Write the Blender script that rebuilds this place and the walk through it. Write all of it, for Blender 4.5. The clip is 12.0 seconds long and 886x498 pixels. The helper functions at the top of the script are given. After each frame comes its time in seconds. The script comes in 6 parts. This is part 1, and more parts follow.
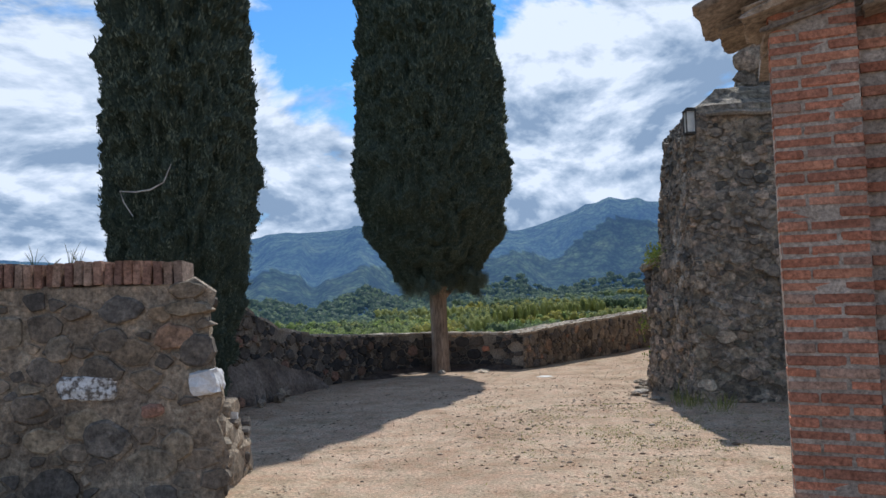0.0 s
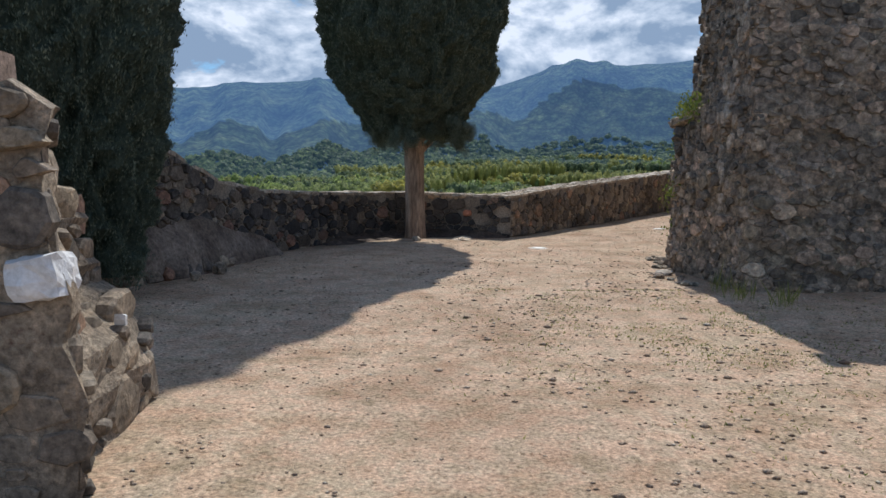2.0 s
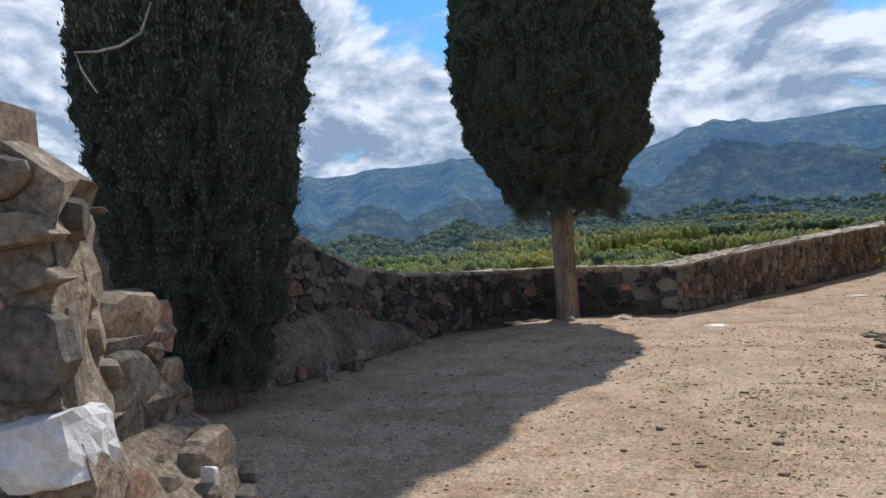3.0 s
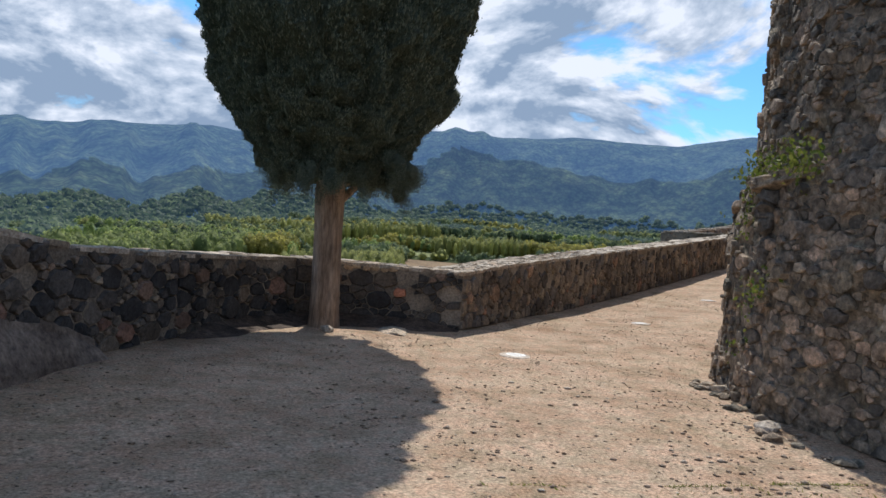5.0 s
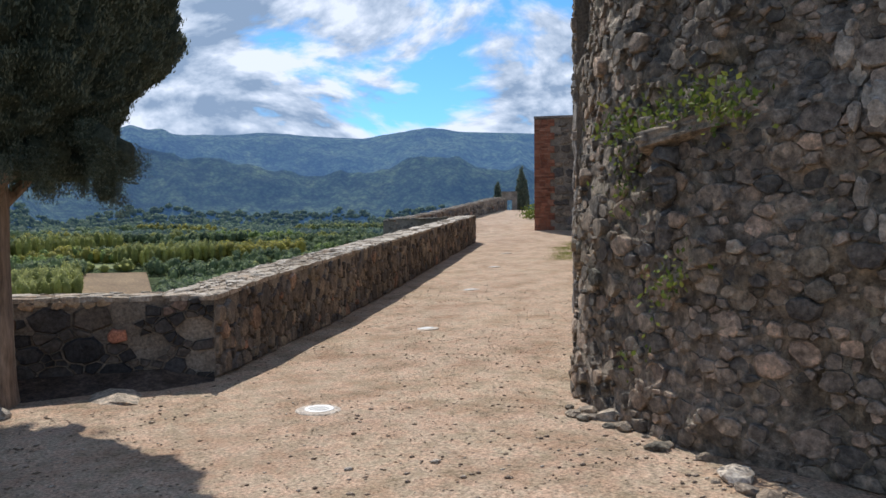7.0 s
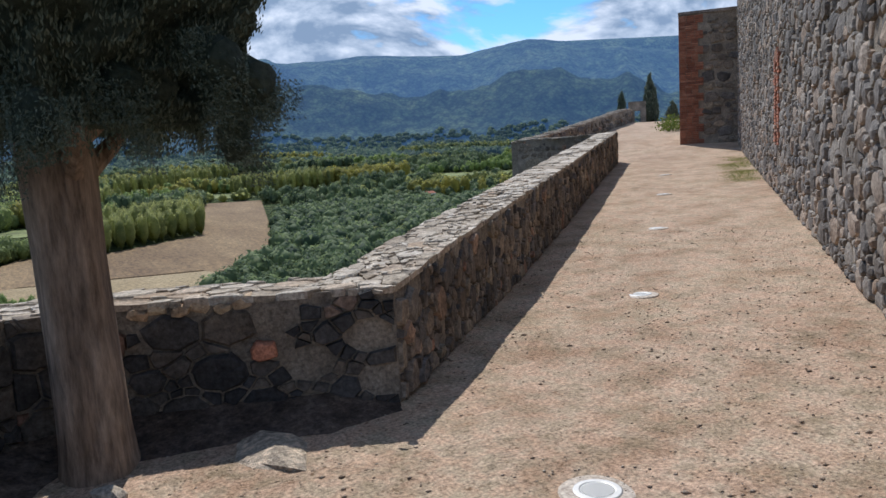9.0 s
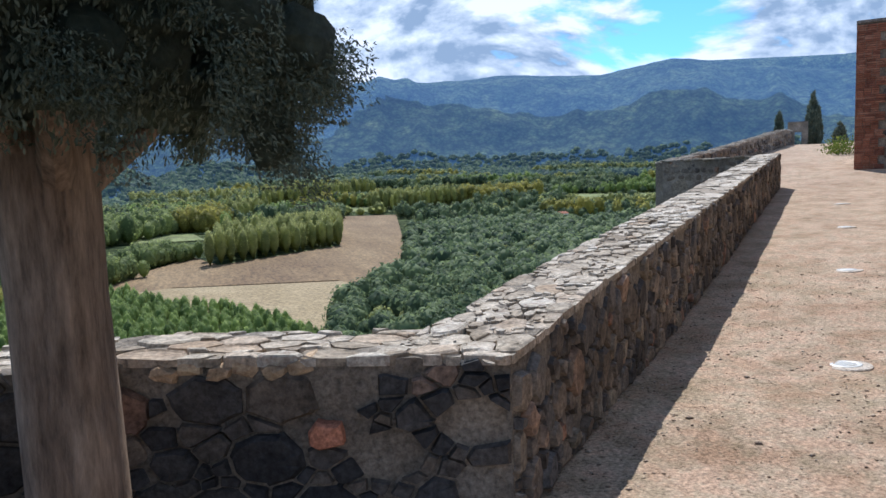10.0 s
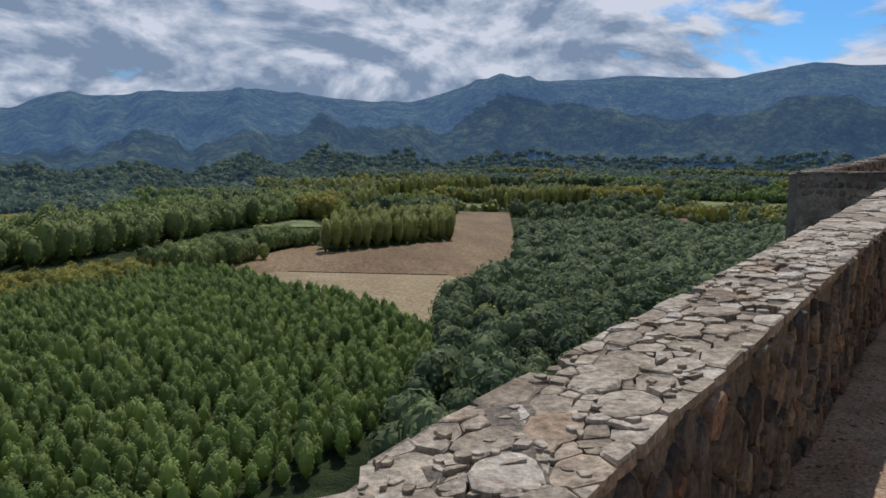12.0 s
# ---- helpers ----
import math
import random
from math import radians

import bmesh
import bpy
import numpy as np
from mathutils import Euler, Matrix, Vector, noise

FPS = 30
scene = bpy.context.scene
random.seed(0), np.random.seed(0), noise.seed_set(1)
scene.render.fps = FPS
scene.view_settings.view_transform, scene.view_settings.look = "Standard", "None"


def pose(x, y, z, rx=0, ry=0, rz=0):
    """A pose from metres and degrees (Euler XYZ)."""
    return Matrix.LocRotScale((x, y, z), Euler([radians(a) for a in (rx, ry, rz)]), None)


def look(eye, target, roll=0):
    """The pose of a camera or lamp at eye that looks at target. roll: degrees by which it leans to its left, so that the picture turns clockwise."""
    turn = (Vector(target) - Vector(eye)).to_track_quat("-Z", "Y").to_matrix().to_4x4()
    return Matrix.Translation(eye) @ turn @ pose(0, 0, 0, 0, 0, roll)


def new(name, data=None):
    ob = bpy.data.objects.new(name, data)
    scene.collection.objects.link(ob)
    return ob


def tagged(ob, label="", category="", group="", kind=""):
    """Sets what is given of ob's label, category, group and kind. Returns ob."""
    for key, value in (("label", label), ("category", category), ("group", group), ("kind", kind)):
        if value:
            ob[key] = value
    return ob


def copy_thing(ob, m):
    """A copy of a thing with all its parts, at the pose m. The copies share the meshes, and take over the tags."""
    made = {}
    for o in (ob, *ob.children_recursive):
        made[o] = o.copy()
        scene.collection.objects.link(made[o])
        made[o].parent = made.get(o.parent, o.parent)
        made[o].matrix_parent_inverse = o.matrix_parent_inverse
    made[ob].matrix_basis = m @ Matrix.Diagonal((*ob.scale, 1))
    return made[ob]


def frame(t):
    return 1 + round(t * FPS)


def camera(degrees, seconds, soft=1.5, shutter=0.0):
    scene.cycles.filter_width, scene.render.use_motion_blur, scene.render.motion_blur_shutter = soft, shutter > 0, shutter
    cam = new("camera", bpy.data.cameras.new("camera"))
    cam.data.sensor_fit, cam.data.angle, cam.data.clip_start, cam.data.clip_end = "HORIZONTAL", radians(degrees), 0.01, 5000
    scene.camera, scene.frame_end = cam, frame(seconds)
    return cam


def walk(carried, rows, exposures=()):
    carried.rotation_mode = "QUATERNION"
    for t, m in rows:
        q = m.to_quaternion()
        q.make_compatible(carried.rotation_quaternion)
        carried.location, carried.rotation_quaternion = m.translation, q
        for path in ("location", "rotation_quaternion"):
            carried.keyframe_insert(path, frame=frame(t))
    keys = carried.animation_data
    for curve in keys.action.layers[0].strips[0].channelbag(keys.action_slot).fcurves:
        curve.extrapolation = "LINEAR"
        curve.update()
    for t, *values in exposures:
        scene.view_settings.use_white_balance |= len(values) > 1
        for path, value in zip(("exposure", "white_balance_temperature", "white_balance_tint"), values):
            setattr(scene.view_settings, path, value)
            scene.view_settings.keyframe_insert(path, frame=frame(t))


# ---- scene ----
import collections

cam = camera(62.5, 12.0)
PATH = [
    (0, (2.565, 4.581, 1.458), (2.572, 6.575, 1.624), -1.1),
    (0.5, (2.422, 5.182, 1.469), (2.468, 7.177, 1.602), 0.6),
    (1, (2.34, 5.776, 1.461), (2.373, 7.773, 1.56), 4.4),
    (1.5, (2.333, 6.381, 1.487), (2.529, 8.366, 1.341), -3.1),
    (2, (2.249, 7.094, 1.416), (2.363, 9.079, 1.197), 1.0),
    (2.5, (2.132, 7.711, 1.44), (1.871, 9.693, 1.442), -2.3),
    (4.5, (1.819, 10.833, 1.371), (1.826, 12.831, 1.279), 2.1),
    (5, (1.786, 11.635, 1.412), (2.235, 13.584, 1.372), 4.7),
    (5.5, (1.799, 12.4, 1.416), (2.695, 14.187, 1.367), 4.7),
    (6, (1.93, 13.022, 1.429), (3.205, 14.54, 1.17), 0.5),
    (6.5, (1.957, 13.768, 1.447), (3.131, 15.381, 1.316), -4.5),
    (7, (1.951, 14.466, 1.428), (3.137, 16.077, 1.405), -0.3),
    (7.5, (1.99, 15.26, 1.484), (3.054, 16.952, 1.405), -4.4),
    (9.5, (2.716, 17.84, 1.747), (3.525, 19.652, 1.498), -1.9),
    (10, (3.094, 18.554, 1.709), (3.704, 20.451, 1.535), -1.5),
    (10.5, (3.526, 19.159, 1.723), (4.08, 21.074, 1.564), -0.7),
    (11, (3.865, 19.755, 1.75), (4.305, 21.701, 1.602), -0.5),
    (11.5, (4.178, 20.204, 1.772), (4.635, 22.145, 1.616), -1.7),
    (12, (4.475, 20.637, 1.801), (4.789, 22.604, 1.62), 1.3),
]
walk(cam, [(t, look(eye, target, roll)) for t, eye, target, roll in PATH], [(0, 0.66, 5650, 9), (4.5, 0.70, 5950, 11), (7.5, 0.74, 5750, 11), (9.5, 0.62, 5520, 11), (10, 0.95, 5450, 11), (10.5, 0.9, 5520, 11), (11.5, 0.6, 5800, 12), (12, 0.2, 5900, 13)])

# ---- light ----
SUN_DIR = Vector((0.215, 0.785, 1.0)).normalized()
sun_data = bpy.data.lights.new("sun", "SUN")
sun_data.energy, sun_data.angle, sun_data.color = 2.9, radians(0.53), (1.0, 0.92, 0.80)
sun = new("sun", sun_data)
sun.matrix_world = look(SUN_DIR * 60, (0, 0, 0))


def make_world():
    world = bpy.data.worlds.new("sky")
    scene.world = world
    world.use_nodes = True
    nt = world.node_tree
    nt.nodes.clear()
    N, L = nt.nodes.new, nt.links.new
    out, bg = N("ShaderNodeOutputWorld"), N("ShaderNodeBackground")
    sky = N("ShaderNodeTexSky")
    sky.sky_type, sky.sun_disc = "NISHITA", False
    sky.sun_elevation, sky.sun_rotation = math.asin(SUN_DIR.z), math.atan2(SUN_DIR.x, SUN_DIR.y)
    sky.air_density, sky.dust_density, sky.ozone_density = 1.0, 0.1, 2.0
    co = N("ShaderNodeTexCoord")
    sep = N("ShaderNodeSeparateXYZ")
    L(co.outputs["Generated"], sep.inputs[0])

    def op(kind, a, b):
        n = N("ShaderNodeMath")
        n.operation = kind
        for i, v in enumerate((a, b)):
            if isinstance(v, (int, float)):
                n.inputs[i].default_value = v
            else:
                L(v, n.inputs[i])
        return n.outputs[0]

    # cloud layer: directions flattened towards the horizon
    flat = N("ShaderNodeVectorMath")
    flat.operation = "DIVIDE"
    lift = op("ADD", op("MAXIMUM", sep.outputs[2], 0.0), 1.0)
    both = N("ShaderNodeCombineXYZ")
    for k in range(3):
        L(lift, both.inputs[k])
    L(co.outputs["Generated"], flat.inputs[0])
    L(both.outputs[0], flat.inputs[1])

    def cloud(dz, scale, detail, rough):
        mp = N("ShaderNodeMapping")
        mp.inputs["Location"].default_value = (CLOUD_SHIFT[0], CLOUD_SHIFT[1], CLOUD_SHIFT[2] + dz)
        mp.inputs["Scale"].default_value = (1.0, 1.0, 2.0)
        L(flat.outputs[0], mp.inputs[0])
        n = N("ShaderNodeTexNoise")
        n.inputs["Scale"].default_value, n.inputs["Detail"].default_value = scale, detail
        n.inputs["Roughness"].default_value, n.inputs["Distortion"].default_value = rough, 0.3
        L(mp.outputs[0], n.inputs["Vector"])
        return n.outputs[0]
    n1, up = cloud(0, 4.6, 13, 0.56), cloud(0.026, 4.6, 13, 0.56)
    # more cloud low over the hills than overhead
    low = N("ShaderNodeMapRange")
    low.inputs["From Min"].default_value, low.inputs["From Max"].default_value = 0.08, 0.55
    low.inputs["To Min"].default_value, low.inputs["To Max"].default_value = 0.125, -0.075
    L(sep.outputs[2], low.inputs["Value"])
    dens = op("ADD", n1, low.outputs[0])
    cover = N("ShaderNodeValToRGB")
    cover.color_ramp.elements[0].position, cover.color_ramp.elements[1].position = 0.43, 0.50
    L(dens, cover.inputs[0])
    # rims that thin out upwards are bright, thick bellies are grey
    tone = N("ShaderNodeValToRGB")
    e = tone.color_ramp.elements
    e.new(0.5)
    for el, (p, c) in zip(e, ((0.24, (1.4, 1.8, 2.35, 1)), (0.48, (2.8, 3.1, 3.5, 1)), (0.66, (4.2, 4.3, 4.5, 1)))):
        el.position, el.color = p, c
    rim = op("MULTIPLY", op("SUBTRACT", n1, up), 4.4)
    thin = op("MULTIPLY", op("SUBTRACT", 0.56, dens), 0.65)
    L(op("ADD", op("ADD", 0.5, rim), thin), tone.inputs[0])
    mix = N("ShaderNodeMix")
    mix.data_type = "RGBA"
    L(cover.outputs[0], mix.inputs["Factor"])
    deep = N("ShaderNodeMix")
    deep.data_type, deep.blend_type = "RGBA", "MULTIPLY"
    deep.inputs["Factor"].default_value, deep.inputs["B"].default_value = 1.0, (0.36, 0.57, 0.68, 1)
    L(sky.outputs[0], deep.inputs["A"])
    L(deep.outputs["Result"], mix.inputs["A"])
    L(tone.outputs[0], mix.inputs["B"])
    L(mix.outputs["Result"], bg.inputs[0])
    bg.inputs[1].default_value = SKY_STRENGTH
    L(bg.outputs[0], out.inputs[0])


SKY_STRENGTH = 0.13
CLOUD_SHIFT = (3.1, 0.7, 0.0)
make_world()


# ---- materials ----
def material(name, build):
    m = bpy.data.materials.new(name)
    m.use_nodes = True
    nt = m.node_tree
    build(nt, nt.nodes["Principled BSDF"])
    return m


def node(nt, kind, **inputs):
    n = nt.nodes.new(kind)
    for k, v in inputs.items():
        n.inputs[k.replace("_", " ")].default_value = v
    return n


def ramp(nt, fac, stops):
    r = nt.nodes.new("ShaderNodeValToRGB")
    e = r.color_ramp.elements
    while len(e) < len(stops):
        e.new(0.5)
    for el, (p, c) in zip(e, stops):
        el.position, el.color = p, (*c, 1)
    nt.links.new(fac, r.inputs[0])
    return r.outputs[0]


def mixed(nt, kind, fac, a, b):
    m = nt.nodes.new("ShaderNodeMix")
    m.data_type, m.blend_type = "RGBA", kind
    for key, v in (("Factor", fac), ("A", a), ("B", b)):
        if isinstance(v, (int, float)):
            m.inputs[key].default_value = v
        elif isinstance(v, tuple):
            m.inputs[key].default_value = (*v, 1)
        else:
            nt.links.new(v, m.inputs[key])
    return m.outputs["Result"]


def noise_tex(nt, scale, detail=6, rough=0.6, stretch=None, world=True):
    n = node(nt, "ShaderNodeTexNoise", Scale=scale, Detail=detail, Roughness=rough)
    src = nt.nodes.new("ShaderNodeNewGeometry").outputs["Position"] if world else nt.nodes.new("ShaderNodeTexCoord").outputs["Object"]
    if stretch:
        mp = nt.nodes.new("ShaderNodeMapping")
        mp.inputs["Scale"].default_value = stretch
        nt.links.new(src, mp.inputs[0])
        src = mp.outputs[0]
    nt.links.new(src, n.inputs["Vector"])
    return n.outputs[0]


def bump(nt, bsdf, height, strength, distance):
    b = node(nt, "ShaderNodeBump", Strength=strength, Distance=distance)
    nt.links.new(height, b.inputs["Height"])
    nt.links.new(b.outputs[0], bsdf.inputs["Normal"])


def surface(name, stops, rnd, fine=30, coarse=1.2, stain=(0.5, 0.48, 0.45), rough=0.9, bumpy=0.5, dist=0.02, stretch=None, mottle=0.0, mid=9.0):
    """A mineral or woody surface: base colour by rnd (noise, object or island), grain and stains."""
    def build(nt, b):
        if rnd == "object":
            f = nt.nodes.new("ShaderNodeObjectInfo").outputs["Random"]
        elif rnd == "island":
            f = nt.nodes.new("ShaderNodeNewGeometry").outputs["Random Per Island"]
        else:
            f = noise_tex(nt, coarse * 2.3, 5, 0.6, stretch)
        col = ramp(nt, f, stops)
        grain = noise_tex(nt, fine, 8, 0.7, stretch)
        col = mixed(nt, "OVERLAY", 0.85, col, ramp(nt, grain, ((0.28, (0.12,) * 3), (0.72, (0.9,) * 3))))
        big = noise_tex(nt, coarse, 4, 0.6, stretch)
        col = mixed(nt, "MULTIPLY", 0.8, col, ramp(nt, big, ((0.35, stain), (0.62, (1, 1, 1)))))
        height = grain
        if mottle:
            # weathered blotches over stones and joints alike, darker in the bump's pits
            blot = noise_tex(nt, mid, 7, 0.72)
            col = mixed(nt, "MULTIPLY", mottle, col, ramp(nt, blot, ((0.33, (0.34, 0.33, 0.32)), (0.5, (1.05, 1.04, 1.0)), (0.66, (1.95, 1.85, 1.7)))))
            add = nt.nodes.new("ShaderNodeMath")
            add.operation = "MULTIPLY_ADD"
            add.inputs[1].default_value = 2.0
            nt.links.new(blot, add.inputs[0])
            nt.links.new(grain, add.inputs[2])
            height = add.outputs[0]
        nt.links.new(col, b.inputs["Base Color"])
        b.inputs["Roughness"].default_value = rough
        b.inputs["Specular IOR Level"].default_value = 0.25
        bump(nt, b, height, bumpy, dist)
    return material(name, build)


def leafy(name, dark, light, rnd="island", through_light=0.0, scale=3.0):
    def build(nt, b):
        f = nt.nodes.new("ShaderNodeNewGeometry").outputs["Random Per Island"]
        col = ramp(nt, f, ((0.0, dark), (1.0, light)))
        col = mixed(nt, "MULTIPLY", 0.7, col, ramp(nt, noise_tex(nt, scale, 4), ((0.35, (0.45, 0.5, 0.45)), (0.65, (1.15, 1.1, 1.0)))))
        nt.links.new(col, b.inputs["Base Color"])
        b.inputs["Roughness"].default_value = 0.75
        b.inputs["Specular IOR Level"].default_value = 0.2
        if through_light:
            tr = nt.nodes.new("ShaderNodeBsdfTranslucent")
            nt.links.new(col, tr.inputs[0])
            mx = nt.nodes.new("ShaderNodeMixShader")
            mx.inputs[0].default_value = through_light
            out = nt.nodes["Material Output"]
            nt.links.new(b.outputs[0], mx.inputs[1])
            nt.links.new(tr.outputs[0], mx.inputs[2])
            nt.links.new(mx.outputs[0], out.inputs[0])
    return material(name, build)


def gravel_build(nt, b):
    col = ramp(nt, noise_tex(nt, 0.55, 6, 0.65), ((0.3, (0.36, 0.26, 0.18)), (0.5, (0.45, 0.34, 0.245)), (0.7, (0.42, 0.33, 0.23))))
    fine = noise_tex(nt, 42, 6, 0.75)
    col = mixed(nt, "OVERLAY", 0.75, col, ramp(nt, fine, ((0.32, (0.08,) * 3), (0.66, (0.92,) * 3))))
    hue = noise_tex(nt, 5.5, 6, 0.7)
    col = mixed(nt, "MULTIPLY", 0.8, col, ramp(nt, hue, ((0.34, (0.72, 0.74, 0.66)), (0.46, (0.98, 0.98, 0.94)), (0.56, (1.12, 1.0, 0.94)), (0.68, (0.98, 0.86, 0.80)))))
    specks = noise_tex(nt, 13, 6, 0.78)
    col = mixed(nt, "MULTIPLY", 1.0, col, ramp(nt, specks, ((0.33, (0.40, 0.35, 0.30)), (0.43, (0.97, 0.97, 0.96)), (0.62, (1.0, 1.0, 1.0)), (0.7, (1.25, 1.25, 1.22)))))
    patch = noise_tex(nt, 1.7, 5, 0.65)
    col = mixed(nt, "MULTIPLY", 0.7, col, ramp(nt, patch, ((0.36, (0.62, 0.57, 0.49)), (0.56, (1, 1, 1)))))
    nt.links.new(col, b.inputs["Base Color"])
    b.inputs["Roughness"].default_value = 0.95
    b.inputs["Specular IOR Level"].default_value = 0.15
    bump(nt, b, specks, 0.8, 0.03)


GRAVEL = material("gravel_earth", gravel_build)
RUBBLE = ((0.0, (0.10, 0.09, 0.083)), (0.3, (0.20, 0.16, 0.125)), (0.55, (0.29, 0.235, 0.18)), (0.75, (0.14, 0.128, 0.12)), (0.92, (0.36, 0.295, 0.215)), (1.0, (0.33, 0.19, 0.13)))
STONE = surface("rubble_stone", RUBBLE, "object", 26, 1.6, mottle=0.5, mid=8)
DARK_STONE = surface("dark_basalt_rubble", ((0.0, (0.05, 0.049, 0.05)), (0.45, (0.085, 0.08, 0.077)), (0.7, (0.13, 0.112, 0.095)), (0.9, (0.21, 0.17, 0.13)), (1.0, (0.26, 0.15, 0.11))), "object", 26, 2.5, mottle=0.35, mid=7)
STONE_JOINED = surface("rubble_stone_far", RUBBLE, "island", 22, 1.4, mottle=0.5, mid=8)
CAP = surface("cap_stone", ((0.0, (0.30, 0.245, 0.18)), (0.4, (0.46, 0.395, 0.31)), (0.8, (0.56, 0.50, 0.42)), (1.0, (0.40, 0.30, 0.205))), "object", 30, 5, (0.6, 0.55, 0.49), mottle=0.3, mid=11)
CAP_JOINED = surface("cap_stone_far", ((0.0, (0.32, 0.265, 0.20)), (0.5, (0.47, 0.405, 0.32)), (1.0, (0.55, 0.485, 0.40))), "island", 30, 5, (0.6, 0.55, 0.49), mottle=0.3, mid=11)
MORTAR = surface("lime_mortar", ((0.3, (0.22, 0.185, 0.145)), (0.5, (0.31, 0.26, 0.20)), (0.7, (0.42, 0.355, 0.275))), "noise", 34, 1.1, bumpy=0.9, dist=0.03)
RUIN_STONE = surface("ruin_stone", ((0.0, (0.15, 0.137, 0.123)), (0.3, (0.34, 0.27, 0.205)), (0.5, (0.42, 0.345, 0.26)), (0.7, (0.20, 0.185, 0.15)), (0.85, (0.34, 0.25, 0.18)), (1.0, (0.55, 0.46, 0.36))), "object", 20, 1.3, (0.7, 0.71, 0.66), bumpy=0.8, dist=0.04, mottle=0.8, mid=9)
RUIN_CORE = surface("ruin_mortar", ((0.3, (0.26, 0.215, 0.17)), (0.5, (0.46, 0.38, 0.30)), (0.7, (0.58, 0.49, 0.39))), "noise", 14, 1.5, (0.65, 0.67, 0.61), bumpy=1.0, dist=0.08, mottle=0.8, mid=9)
BRICK = surface("red_brick", ((0.0, (0.34, 0.155, 0.10)), (0.4, (0.48, 0.20, 0.12)), (0.7, (0.55, 0.25, 0.15)), (0.9, (0.30, 0.19, 0.145)), (1.0, (0.52, 0.34, 0.24))), "object", 45, 5, (0.62, 0.58, 0.55), dist=0.006)
BRICK_JOINED = surface("red_brick_far", ((0.0, (0.24, 0.10, 0.065)), (0.5, (0.38, 0.15, 0.085)), (1.0, (0.44, 0.22, 0.14))), "island", 40, 3, dist=0.006)
COPING_BRICK = surface("weathered_coping_brick", ((0.0, (0.22, 0.13, 0.10)), (0.4, (0.33, 0.19, 0.135)), (0.7, (0.38, 0.25, 0.18)), (1.0, (0.25, 0.19, 0.15))), "object", 40, 7, (0.5, 0.47, 0.43), dist=0.012)
BRICK_MORTAR = surface("brick_mortar", ((0.3, (0.38, 0.31, 0.25)), (0.7, (0.50, 0.42, 0.34))), "noise", 40, 3)
WHITE_STONE = surface("white_stone", ((0.3, (0.70, 0.69, 0.67)), (0.7, (0.80, 0.79, 0.77))), "noise", 30, 6, (0.72, 0.71, 0.70))
SLATE = surface("roof_slab", ((0.0, (0.30, 0.24, 0.18)), (0.5, (0.40, 0.33, 0.26)), (1.0, (0.24, 0.21, 0.19))), "object", 24, 3)
BARK = surface("cypress_bark", ((0.3, (0.25, 0.18, 0.125)), (0.5, (0.40, 0.295, 0.21)), (0.7, (0.52, 0.40, 0.295))), "noise", 26, 3.4, (0.68, 0.63, 0.59), bumpy=1.0, dist=0.05, stretch=(1, 1, 0.16))
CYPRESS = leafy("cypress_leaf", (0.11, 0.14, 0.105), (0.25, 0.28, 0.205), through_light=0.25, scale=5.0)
# darker than the leaf: shade in the gaps between tufts is painted in
CYPRESS_CORE = leafy("cypress_inner_shade", (0.08, 0.105, 0.078), (0.15, 0.18, 0.13), scale=24.0)
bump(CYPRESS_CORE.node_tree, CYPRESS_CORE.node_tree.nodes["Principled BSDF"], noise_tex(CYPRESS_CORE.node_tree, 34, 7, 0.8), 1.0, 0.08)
PLANT = leafy("wall_plant_leaf", (0.10, 0.16, 0.03), (0.25, 0.27, 0.06), through_light=0.3)
GRASS = leafy("grass_blade", (0.16, 0.20, 0.05), (0.38, 0.36, 0.13), through_light=0.5)
DRY = surface("pale_twig", ((0.3, (0.45, 0.41, 0.34)), (0.7, (0.58, 0.54, 0.47))), "noise", 30, 5)
METAL = surface("dark_iron", ((0.3, (0.05, 0.045, 0.04)), (0.7, (0.09, 0.08, 0.07))), "noise", 30, 5, rough=0.55)


def plain(name, col, rough, metal=0.0, trans=0.0):
    def build(nt, b):
        b.inputs["Base Color"].default_value = (*col, 1)
        b.inputs["Metallic"].default_value, b.inputs["Transmission Weight"].default_value = metal, trans
        g = noise_tex(nt, 25, 4)
        r = nt.nodes.new("ShaderNodeMapRange")
        r.inputs["To Min"].default_value, r.inputs["To Max"].default_value = rough * 0.8, min(1, rough * 1.3)
        nt.links.new(g, r.inputs["Value"])
        nt.links.new(r.outputs[0], b.inputs["Roughness"])
    return material(name, build)


STEEL = plain("brushed_steel", (0.42, 0.41, 0.39), 0.6, 1.0)
FROST = plain("frosted_glass", (0.80, 0.77, 0.70), 0.5, 0.0, 0.6)
CONCRETE = surface("pale_concrete", ((0.3, (0.48, 0.40, 0.32)), (0.7, (0.55, 0.47, 0.38))), "noise", 40, 5, (0.8, 0.78, 0.74))


